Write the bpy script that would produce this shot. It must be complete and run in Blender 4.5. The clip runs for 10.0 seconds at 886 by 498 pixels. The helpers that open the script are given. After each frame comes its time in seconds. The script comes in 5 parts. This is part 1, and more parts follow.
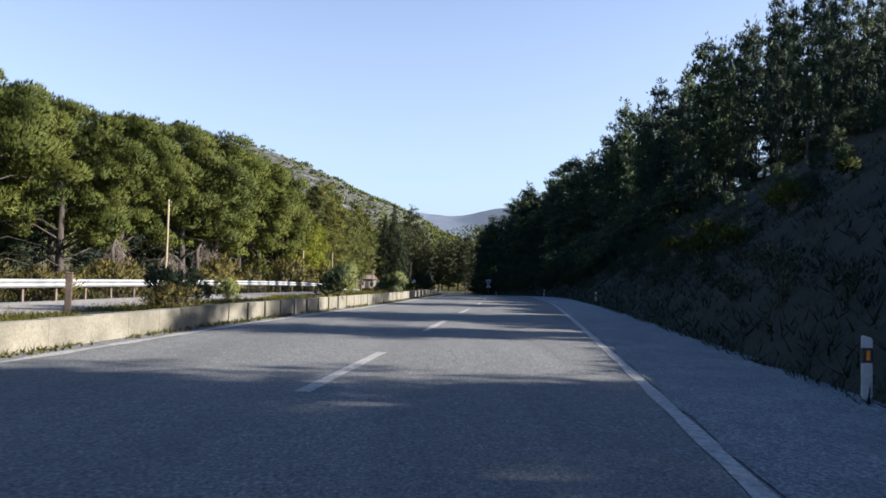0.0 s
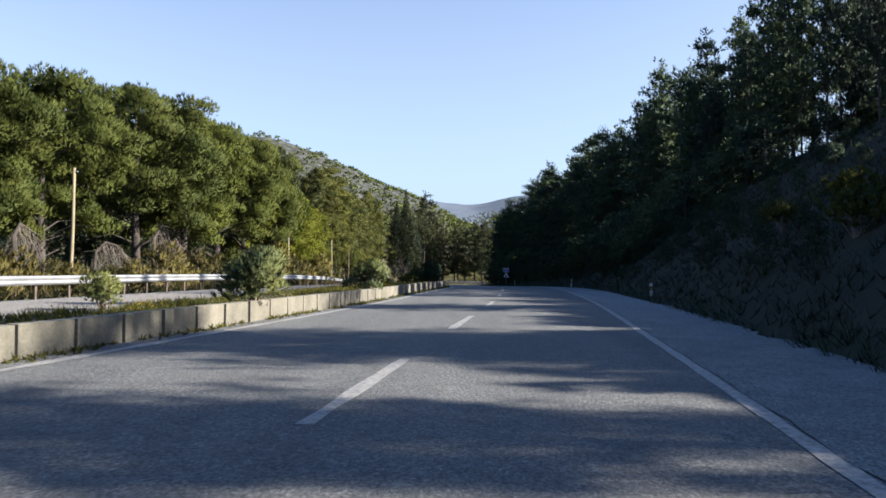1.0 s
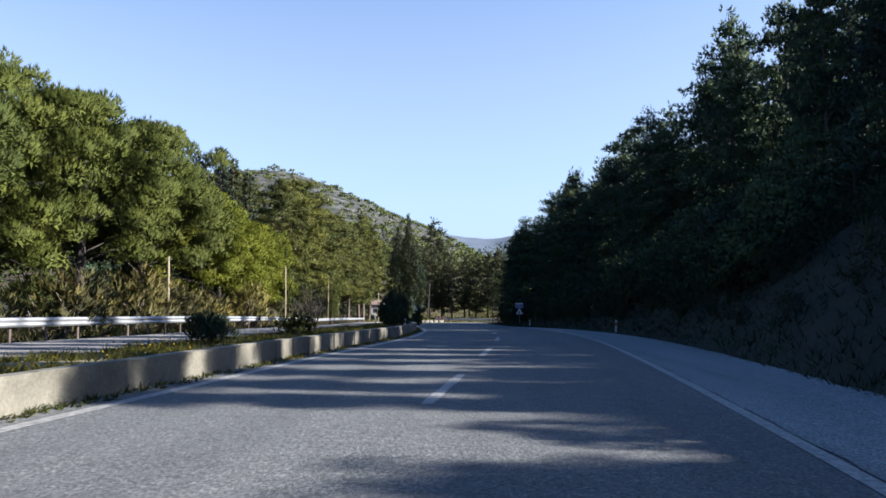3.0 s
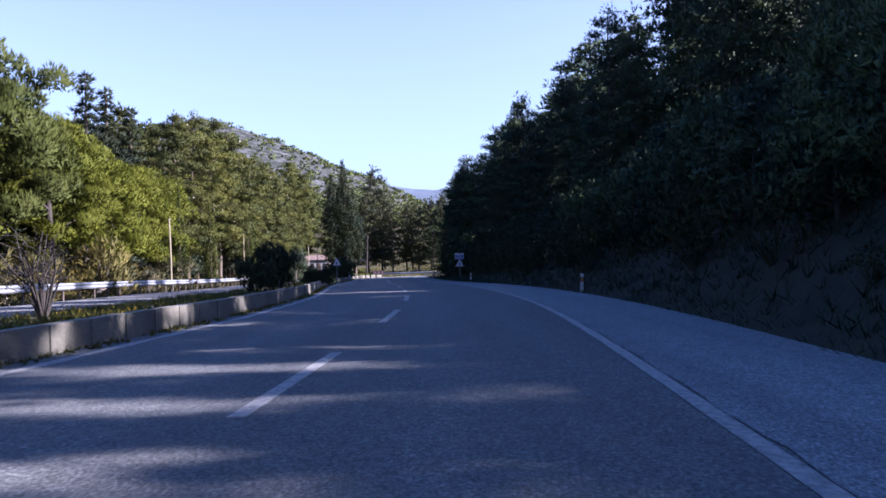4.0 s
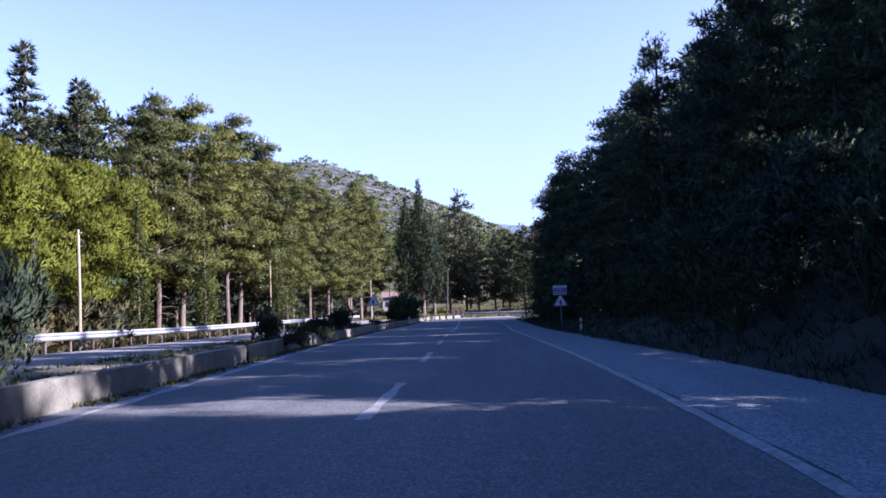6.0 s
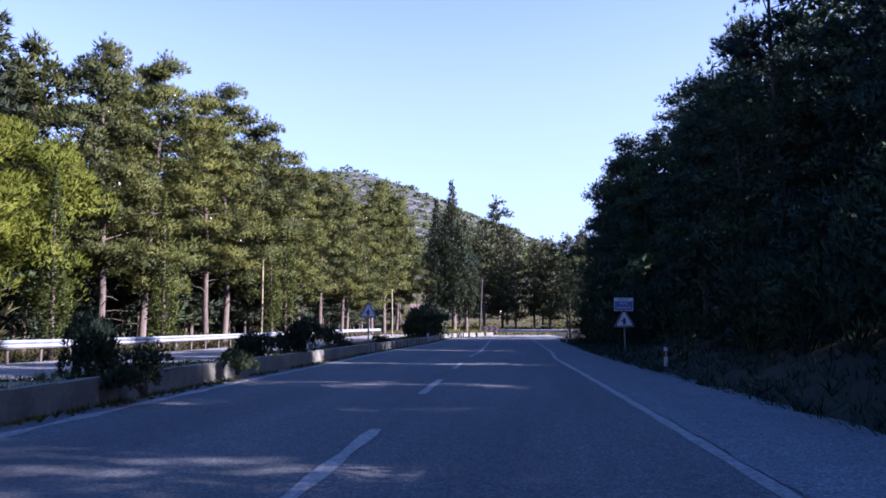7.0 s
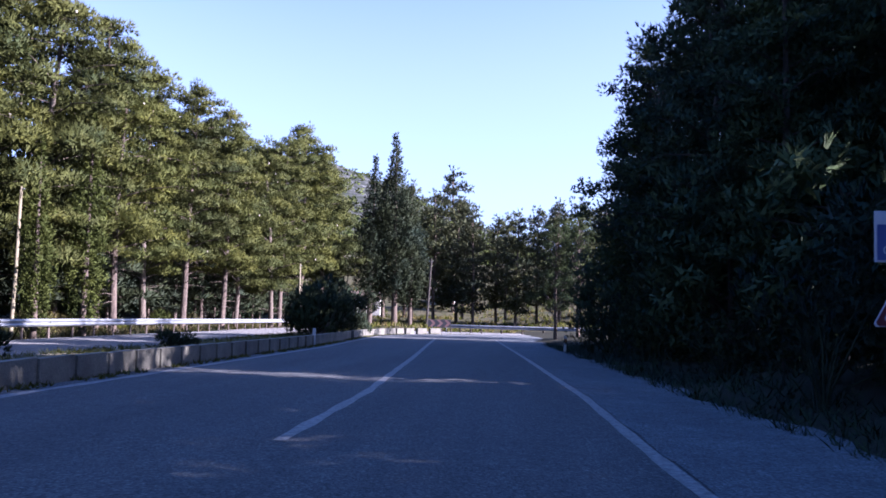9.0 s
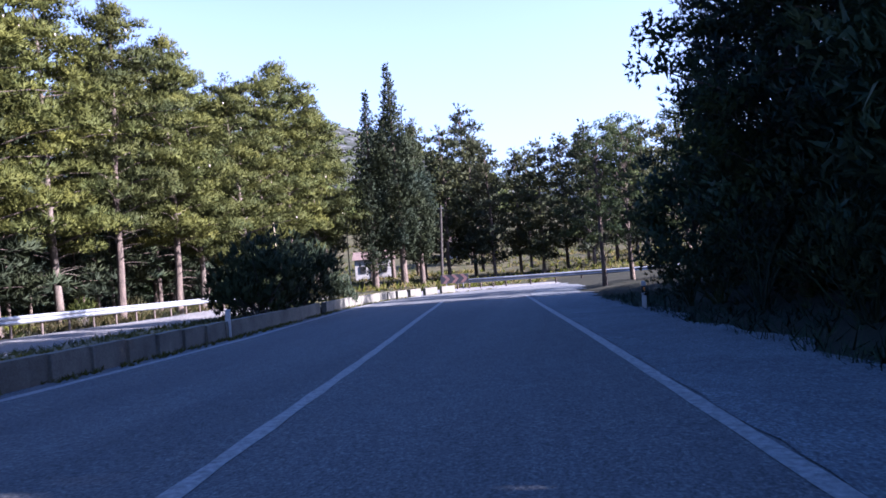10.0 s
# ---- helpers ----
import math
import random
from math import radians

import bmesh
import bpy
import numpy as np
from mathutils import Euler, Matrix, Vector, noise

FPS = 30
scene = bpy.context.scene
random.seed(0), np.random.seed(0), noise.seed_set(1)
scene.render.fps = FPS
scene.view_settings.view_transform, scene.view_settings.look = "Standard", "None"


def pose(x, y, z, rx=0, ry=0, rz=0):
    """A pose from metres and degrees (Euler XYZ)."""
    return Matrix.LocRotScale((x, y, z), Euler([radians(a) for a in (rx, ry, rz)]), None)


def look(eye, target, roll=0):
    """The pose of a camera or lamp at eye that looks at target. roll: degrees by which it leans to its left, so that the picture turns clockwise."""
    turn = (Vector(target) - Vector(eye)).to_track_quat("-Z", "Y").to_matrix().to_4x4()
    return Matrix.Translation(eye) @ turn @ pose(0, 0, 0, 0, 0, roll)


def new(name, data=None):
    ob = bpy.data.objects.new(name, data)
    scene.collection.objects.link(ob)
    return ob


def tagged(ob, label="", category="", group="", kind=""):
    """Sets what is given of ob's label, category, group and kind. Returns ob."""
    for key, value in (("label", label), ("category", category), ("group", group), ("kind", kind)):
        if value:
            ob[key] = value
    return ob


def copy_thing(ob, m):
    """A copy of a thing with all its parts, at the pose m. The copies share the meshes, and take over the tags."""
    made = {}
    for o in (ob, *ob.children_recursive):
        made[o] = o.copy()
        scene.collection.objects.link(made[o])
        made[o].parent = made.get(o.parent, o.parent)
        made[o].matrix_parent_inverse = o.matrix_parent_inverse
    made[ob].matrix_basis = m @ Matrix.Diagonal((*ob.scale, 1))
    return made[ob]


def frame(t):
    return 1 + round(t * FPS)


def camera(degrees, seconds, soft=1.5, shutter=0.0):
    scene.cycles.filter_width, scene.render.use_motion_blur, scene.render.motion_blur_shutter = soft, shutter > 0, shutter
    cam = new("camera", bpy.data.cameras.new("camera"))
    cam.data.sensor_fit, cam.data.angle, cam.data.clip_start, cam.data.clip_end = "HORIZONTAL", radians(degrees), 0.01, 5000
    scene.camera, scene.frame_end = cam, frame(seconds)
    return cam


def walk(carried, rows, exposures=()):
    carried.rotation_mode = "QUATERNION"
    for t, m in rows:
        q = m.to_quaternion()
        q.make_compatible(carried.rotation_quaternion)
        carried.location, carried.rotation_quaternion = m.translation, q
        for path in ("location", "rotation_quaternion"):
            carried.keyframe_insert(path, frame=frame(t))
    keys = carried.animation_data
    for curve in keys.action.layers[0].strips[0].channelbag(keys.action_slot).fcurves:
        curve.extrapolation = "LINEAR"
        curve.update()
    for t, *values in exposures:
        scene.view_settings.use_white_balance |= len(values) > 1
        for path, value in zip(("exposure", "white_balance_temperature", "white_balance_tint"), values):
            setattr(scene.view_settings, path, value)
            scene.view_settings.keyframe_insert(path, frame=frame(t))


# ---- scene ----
cam = camera(57.35, 10.0, 1.6, 0.06)
# seconds, x, y, z, and the turns of pose()
PATH = [
    (0.0, 0.000, 0.000, 1.142, 92.384, -1.282, -0.062),
    (0.2, 0.134, 2.176, 1.165, 91.698, -2.718, 0.208),
    (0.5, 0.345, 5.465, 1.198, 91.136, -0.740, 0.226),
    (0.7, 0.512, 7.725, 1.214, 91.456, -1.914, 0.708),
    (1.0, 0.774, 11.145, 1.236, 91.594, -0.465, 1.263),
    (1.2, 0.931, 13.384, 1.254, 92.563, -2.976, 1.284),
    (1.5, 1.172, 16.755, 1.283, 92.691, -1.977, 2.805),
    (1.7, 1.357, 19.059, 1.300, 93.260, -2.213, 2.992),
    (2.0, 1.660, 22.575, 1.324, 93.847, -2.823, 3.366),
    (2.2, 1.907, 25.031, 1.331, 94.134, -1.030, 3.212),
    (3.3, 3.346, 38.726, 1.356, 93.915, 0.501, 2.195),
    (3.5, 3.622, 41.219, 1.360, 92.662, 0.769, 0.510),
    (3.7, 3.957, 43.712, 1.362, 91.351, 0.306, -1.080),
    (4.0, 4.440, 47.474, 1.368, 90.622, 1.699, -0.723),
    (4.2, 4.694, 50.043, 1.387, 90.368, 0.729, 0.341),
    (4.5, 4.987, 53.893, 1.410, 91.260, 2.813, 1.138),
    (4.7, 5.102, 56.371, 1.395, 93.100, 3.291, 2.637),
    (5.0, 5.205, 60.047, 1.357, 92.972, 2.765, 2.069),
    (5.2, 5.269, 62.521, 1.337, 92.860, 2.592, 3.201),
    (5.5, 5.327, 66.247, 1.308, 93.536, 2.567, 4.611),
    (5.7, 5.260, 68.760, 1.286, 93.445, 2.477, 4.947),
    (6.8, 4.722, 82.629, 1.158, 93.715, 0.853, 9.608),
    (7.0, 4.608, 85.153, 1.129, 94.521, 0.173, 8.882),
    (7.2, 4.446, 87.679, 1.081, 95.457, 0.076, 7.156),
    (7.5, 4.188, 91.479, 1.003, 94.976, -2.444, 4.542),
    (7.7, 4.022, 94.035, 0.951, 95.352, -0.393, 4.547),
    (8.0, 3.763, 97.889, 0.875, 93.926, -2.131, 3.841),
    (8.2, 3.569, 100.467, 0.832, 94.009, -0.185, 4.887),
    (8.5, 3.270, 104.332, 0.767, 96.834, -4.269, 4.181),
    (8.7, 3.071, 106.888, 0.709, 96.667, -2.974, 3.987),
    (9.0, 2.802, 110.708, 0.619, 94.149, -1.344, 5.787),
    (9.5, 2.539, 117.074, 0.514, 91.583, 3.544, 7.410),
    (10.0, 2.251, 123.267, 0.405, 91.043, 4.382, 7.495),
]
EXPOSURES = [(0.0, 2.15, 5350, 13), (2.0, 2.17, 5300, 11), (3.4, 2.17, 4950, 15), (4.1, 2.43, 4760, 33), (8.6, 2.54, 4690, 35), (10.0, 2.82, 4730, 32)]   # stops, kelvin, tint
walk(cam, [(t, pose(x, y, z, rx, ry, rz)) for t, x, y, z, rx, ry, rz in PATH], EXPOSURES)

# ---- sky and sun ----
SUN_AZ, SUN_EL = -4.0, 28.5          # degrees from +x towards +y, and above the horizon
world = bpy.data.worlds.new("sky")
scene.world = world
world.use_nodes = True
wn = world.node_tree
wn.nodes.clear()
sky = wn.nodes.new("ShaderNodeTexSky")
sky.sky_type, sky.sun_disc = "NISHITA", False
sky.sun_elevation, sky.sun_rotation = radians(SUN_EL), radians(90 - SUN_AZ)
sky.altitude, sky.air_density, sky.dust_density, sky.ozone_density = 200, 1.0, 1.7, 1.6
bg = wn.nodes.new("ShaderNodeBackground")
bg.inputs[1].default_value = 0.055
wo = wn.nodes.new("ShaderNodeOutputWorld")
# a hazy pale horizon under a deep blue zenith
_tc, _sp, _up = wn.nodes.new("ShaderNodeTexCoord"), wn.nodes.new("ShaderNodeSeparateXYZ"), wn.nodes.new("ShaderNodeMapRange")
_up.interpolation_type = "SMOOTHSTEP"
_up.inputs[1].default_value, _up.inputs[2].default_value = 0.24, 0.72
_deep, _haze, _mx = wn.nodes.new("ShaderNodeHueSaturation"), wn.nodes.new("ShaderNodeHueSaturation"), wn.nodes.new("ShaderNodeMix")
_deep.inputs["Saturation"].default_value, _deep.inputs["Value"].default_value = 1.3, 0.95
_haze.inputs["Saturation"].default_value, _haze.inputs["Value"].default_value = 0.54, 0.86
_mx.data_type = "RGBA"
wn.links.new(_tc.outputs["Generated"], _sp.inputs[0])
wn.links.new(_sp.outputs[2], _up.inputs[0])
wn.links.new(_up.outputs[0], _mx.inputs[0])
for _n, _k in ((_haze, 6), (_deep, 7)):
    wn.links.new(sky.outputs[0], _n.inputs["Color"])
    wn.links.new(_n.outputs[0], _mx.inputs[_k])
wn.links.new(_mx.outputs[2], bg.inputs[0])
wn.links.new(bg.outputs[0], wo.inputs[0])
sun = new("sun", bpy.data.lights.new("sun", "SUN"))
sun.data.energy, sun.data.angle, sun.data.color = 5.0, radians(0.53), (1.0, 0.83, 0.6)
_a, _e = radians(SUN_AZ), radians(SUN_EL)
sun.matrix_world = look((math.cos(_a) * math.cos(_e) * 50, math.sin(_a) * math.cos(_e) * 50, 50 * math.sin(_e)), (0, 0, 0))

# ---- materials ----


def material(name, rough=0.8, metal=0.0):
    m = bpy.data.materials.new(name)
    m.use_nodes = True
    b = m.node_tree.nodes["Principled BSDF"]
    b.inputs["Roughness"].default_value, b.inputs["Metallic"].default_value = rough, metal
    return m, m.node_tree, b


def noise_node(nt, scale, detail=6.0, rough=0.6, stretch=None):
    tc = nt.nodes.new("ShaderNodeNewGeometry")
    n = nt.nodes.new("ShaderNodeTexNoise")
    n.inputs["Scale"].default_value, n.inputs["Detail"].default_value, n.inputs["Roughness"].default_value = scale, detail, rough
    if stretch:
        mp = nt.nodes.new("ShaderNodeMapping")
        mp.inputs["Scale"].default_value = stretch
        nt.links.new(tc.outputs["Position"], mp.inputs[0])
        nt.links.new(mp.outputs[0], n.inputs[0])
    else:
        nt.links.new(tc.outputs["Position"], n.inputs[0])
    return n.outputs["Fac"]


def ramp(nt, fac, stops):
    r = nt.nodes.new("ShaderNodeValToRGB")
    while len(r.color_ramp.elements) < len(stops):
        r.color_ramp.elements.new(0.5)
    for e, (p, c) in zip(r.color_ramp.elements, stops):
        e.position, e.color = p, (*c, 1)
    nt.links.new(fac, r.inputs[0])
    return r.outputs[0]


def mix(nt, a, b, fac, mode="MIX"):
    n = nt.nodes.new("ShaderNodeMix")
    n.data_type, n.blend_type = "RGBA", mode
    for sock, v in ((n.inputs[0], fac), (n.inputs[6], a), (n.inputs[7], b)):
        if isinstance(v, bpy.types.NodeSocket):
            nt.links.new(v, sock)
        elif isinstance(v, (int, float)):
            sock.default_value = v
        else:
            sock.default_value = (*v, 1)
    return n.outputs[2]


def bump(nt, b, h, strength, dist=0.02):
    n = nt.nodes.new("ShaderNodeBump")
    n.inputs["Strength"].default_value, n.inputs["Distance"].default_value = strength, dist
    nt.links.new(h, n.inputs["Height"])
    nt.links.new(n.outputs[0], b.inputs["Normal"])


def two_scale(name, dark, light, fine=40.0, coarse=0.6, rough=0.85, relief=0.4, metal=0.0, stretch=None, grain=0.35, depth=0.02):
    """Two colours in large blotches, with a fine grain and relief over them."""
    m, nt, b = material(name, rough, metal)
    c = ramp(nt, noise_node(nt, coarse, 5, 0.6, stretch), [(0.32, dark), (0.68, light)])
    f = noise_node(nt, fine, 4, 0.7)
    g = ramp(nt, f, [(0.3, (1 - grain,) * 3), (0.7, (1 + grain,) * 3)])
    nt.links.new(mix(nt, c, g, 1.0, "MULTIPLY"), b.inputs["Base Color"])
    bump(nt, b, f, relief, depth)
    return m


def leaf(name, dark, light, per_object=0.35, trans=0.3, rough=0.55, patchy=1.0):
    """Leaves: each blade and each plant has its own tone; light shines through a little."""
    m, nt, b = material(name, rough)
    b.inputs["Specular IOR Level"].default_value = 0.05
    geo = nt.nodes.new("ShaderNodeNewGeometry")
    inf = nt.nodes.new("ShaderNodeObjectInfo")
    mid = [(a + b) / 2 for a, b in zip(dark, light)]
    lo, hi = ([m + (v - m) * 0.4 for m, v in zip(mid, e)] for e in (dark, light))
    c = ramp(nt, geo.outputs["Random Per Island"], [(0.0, lo), (1.0, hi)])
    v = ramp(nt, inf.outputs["Random"], [(0.0, (1 - per_object, 1 - per_object, 1 - per_object * 0.8)), (1.0, (1 + per_object, 1 + per_object * 0.8, 1 - per_object * 0.3))])
    c = mix(nt, c, v, 1.0, "MULTIPLY")
    n = ramp(nt, noise_node(nt, 0.4, 4, 0.6), [(0.32, (1 - 0.36 * patchy, 1 - 0.26 * patchy, 1 - 0.1 * patchy)), (0.68, (1 + 0.36 * patchy, 1 + 0.24 * patchy, 1 - 0.12 * patchy))])
    c = mix(nt, c, n, 1.0, "MULTIPLY")
    fine = noise_node(nt, 11, 3, 0.7)
    c = mix(nt, c, ramp(nt, fine, [(0.32, (0.87, 0.87, 0.87)), (0.68, (1.13, 1.13, 1.11))]), 1.0, "MULTIPLY")
    nt.links.new(c, b.inputs["Base Color"])
    bump(nt, b, fine, 0.6, 0.06)
    t = nt.nodes.new("ShaderNodeBsdfTranslucent")
    nt.links.new(c, t.inputs[0])
    ms = nt.nodes.new("ShaderNodeMixShader")
    ms.inputs[0].default_value = trans
    out = nt.nodes["Material Output"]
    nt.links.new(b.outputs[0], ms.inputs[1])
    nt.links.new(t.outputs[0], ms.inputs[2])
    nt.links.new(ms.outputs[0], out.inputs[0])
    return m


def plain(name, colour, rough=0.6, metal=0.0, wear=0.2, scale=6.0):
    return two_scale(name, tuple(c * (1 - wear) for c in colour), tuple(min(1, c * (1 + wear * 0.5)) for c in colour), 60, scale, rough, 0.1, metal, grain=wear * 0.6)


def asphalt_material(name, base, pale, dark_ends=None):
    """Chippings in a binder; the last argument holds darker colours that take over at the start and further along."""
    m, nt, b = material(name, 0.9)
    blot = noise_node(nt, 0.5, 5, 0.65, (1.6, 0.12, 1))
    big = ramp(nt, blot, [(0.3, base), (0.72, pale)])
    stone = nt.nodes.new("ShaderNodeTexVoronoi")
    stone.inputs["Scale"].default_value = 70
    geo = nt.nodes.new("ShaderNodeNewGeometry")
    nt.links.new(geo.outputs["Position"], stone.inputs[0])
    if dark_ends:
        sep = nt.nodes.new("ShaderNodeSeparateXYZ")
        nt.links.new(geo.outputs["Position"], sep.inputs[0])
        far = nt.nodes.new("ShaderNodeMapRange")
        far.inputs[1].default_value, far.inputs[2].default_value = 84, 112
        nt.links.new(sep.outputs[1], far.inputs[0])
        start = nt.nodes.new("ShaderNodeMapRange")                # darker gravel at the start
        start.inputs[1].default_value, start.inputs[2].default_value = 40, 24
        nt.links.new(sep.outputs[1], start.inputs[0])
        big = mix(nt, big, ramp(nt, noise_node(nt, 0.9, 6, 0.7), [(0.3, dark_ends[0]), (0.7, dark_ends[1])]), start.outputs[0])
        big = mix(nt, big, ramp(nt, noise_node(nt, 0.9, 6, 0.7), [(0.3, dark_ends[0]), (0.7, dark_ends[1])]), far.outputs[0])
    g = ramp(nt, stone.outputs["Color"], [(0.1, (0.42, 0.42, 0.44)), (0.9, (1.75, 1.7, 1.62))])
    c = mix(nt, big, g, 1.0, "MULTIPLY")
    f = ramp(nt, noise_node(nt, 5, 6, 0.8), [(0.3, (0.75, 0.75, 0.75)), (0.7, (1.25, 1.25, 1.25))])
    c = mix(nt, c, f, 1.0, "MULTIPLY")
    chips = noise_node(nt, 30, 3, 0.75)
    c = mix(nt, c, ramp(nt, chips, [(0.34, (0.5, 0.5, 0.5)), (0.5, (0.95, 0.95, 0.95)), (0.64, (1.7, 1.68, 1.62))]), 1.0, "MULTIPLY")
    nt.links.new(c, b.inputs["Base Color"])
    bump(nt, b, chips, 0.9, 0.02)
    return m


ASPHALT = asphalt_material("asphalt", (0.0445, 0.047, 0.049), (0.0755, 0.079, 0.079))
ASPHALT_OLD = asphalt_material("old_asphalt", (0.096, 0.0928, 0.0896), (0.144, 0.138, 0.131))
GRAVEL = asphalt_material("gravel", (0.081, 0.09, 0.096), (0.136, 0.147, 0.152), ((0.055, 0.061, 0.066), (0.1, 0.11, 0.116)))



def paint_material():
    m, nt, b = material("road_paint", 0.7)
    w = ramp(nt, noise_node(nt, 14, 6, 0.75), [(0.36, (0.075, 0.074, 0.071)), (0.53, (0.185, 0.18, 0.166)), (0.8, (0.33, 0.32, 0.29))])
    nt.links.new(w, b.inputs["Base Color"])
    bump(nt, b, noise_node(nt, 60, 3), 0.4, 0.01)
    return m


PAINT = paint_material()
CONCRETE = two_scale("concrete", (0.072, 0.067, 0.05), (0.142, 0.131, 0.1), 24, 1.3, 0.9, 0.5, grain=0.28)
STEEL = two_scale("galvanised_steel", (0.19, 0.195, 0.2), (0.3, 0.305, 0.31), 25, 1.2, 0.5, 0.1, 0.4, grain=0.15)
RUSTY = two_scale("rusty_post", (0.06, 0.045, 0.036), (0.12, 0.09, 0.07), 30, 2.0, 0.8, 0.3, 0.2)
WHITE = plain("white_plastic", (0.38, 0.38, 0.37), 0.45)
BLACK = plain("black_plastic", (0.02, 0.02, 0.02), 0.5)
GREY_PAINT = plain("grey_paint", (0.16, 0.16, 0.16), 0.5, 0.3)
SIGN_BLUE = plain("sign_blue", (0.07, 0.09, 0.24), 0.4, wear=0.1)
SIGN_WHITE = plain("sign_white", (0.44, 0.45, 0.5), 0.4, wear=0.08)
SIGN_RED = plain("sign_red", (0.1, 0.022, 0.03), 0.4, wear=0.1)
SIGN_BLACK = plain("sign_black", (0.015, 0.015, 0.02), 0.5, wear=0.1)
AMBER = plain("amber_reflector", (0.6, 0.2, 0.02), 0.3)
WOOD_POLE = two_scale("pole_wood", (0.12, 0.1, 0.06), (0.22, 0.185, 0.11), 40, 1.5, 0.85, 0.3, stretch=(6, 6, 0.6))
BARK = two_scale("bark", (0.045, 0.033, 0.025), (0.12, 0.088, 0.064), 14, 2.5, 0.95, 0.9, stretch=(3, 3, 0.7), depth=0.05)
# darkened copy of the bark, with the shade on the trunks in its colour
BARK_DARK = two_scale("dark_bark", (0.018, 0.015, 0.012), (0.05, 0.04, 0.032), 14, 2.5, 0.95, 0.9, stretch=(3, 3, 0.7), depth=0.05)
# paled and blued so the colour carries the haze over the far pines
PINE_E = leaf("pine_needles_hazed", (0.03, 0.037, 0.022), (0.078, 0.086, 0.05), 0.25, 0.2)
# leaf colour that holds the deep shade of the bank
SHADE_GROWTH = leaf("undergrowth", (0.019, 0.029, 0.021), (0.042, 0.056, 0.036), 0.25, 0.1)
BARK_PALE = two_scale("pale_bark", (0.055, 0.043, 0.032), (0.12, 0.092, 0.068), 14, 2.0, 0.95, 0.8, stretch=(3, 3, 0.7), depth=0.04)
DEADWOOD = two_scale("dead_branches", (0.096, 0.078, 0.066), (0.18, 0.156, 0.132), 20, 2.0, 0.95, 0.4)
PINE_A = leaf("pine_needles_green", (0.033, 0.042, 0.012), (0.071, 0.084, 0.02), 0.18, 0.16, patchy=0.7)
PINE_B = leaf("pine_needles_olive", (0.037, 0.0425, 0.0125), (0.08, 0.088, 0.028), 0.2, 0.16)
PINE_Y = leaf("pine_needles_yellow", (0.051, 0.06, 0.006), (0.098, 0.109, 0.011), 0.12, 0.16, patchy=0.4)
# needle colour toned to the bank's blue shade and haze
PINE_D = leaf("pine_needles_shade_toned", (0.027, 0.043, 0.034), (0.062, 0.09, 0.063), 0.3, 0.12)
CYPRESS = leaf("cypress_scales", (0.015, 0.021, 0.014), (0.04, 0.05, 0.032), 0.2, 0.12)
BROAD = leaf("broad_leaves", (0.022, 0.034, 0.018), (0.06, 0.078, 0.038), 0.2, 0.4)
OLEANDER = leaf("oleander_leaves", (0.05, 0.066, 0.027), (0.16, 0.178, 0.08), 0.12, 0.3, 0.4)
SHRUB = leaf("shrub_leaves", (0.026, 0.039, 0.00975), (0.091, 0.0975, 0.026), 0.4)
BROWN_SHRUB = leaf("brown_shrub_leaves", (0.045, 0.042, 0.018), (0.105, 0.096, 0.042), 0.3, 0.2)
DRY = leaf("dry_grass", (0.075, 0.065, 0.035), (0.19, 0.165, 0.095), 0.25, 0.3, 0.8)
GRASS = leaf("verge_grass", (0.045, 0.05, 0.012), (0.15, 0.145, 0.04), 0.2, 0.35, 0.7)
FLOWER = leaf("yellow_flowers", (0.17, 0.125, 0.015), (0.36, 0.27, 0.03), 0.1, 0.3)
SCRUB = leaf("far_scrub", (0.032, 0.044, 0.016), (0.08, 0.096, 0.036), 0.2, 0.1, 0.8)


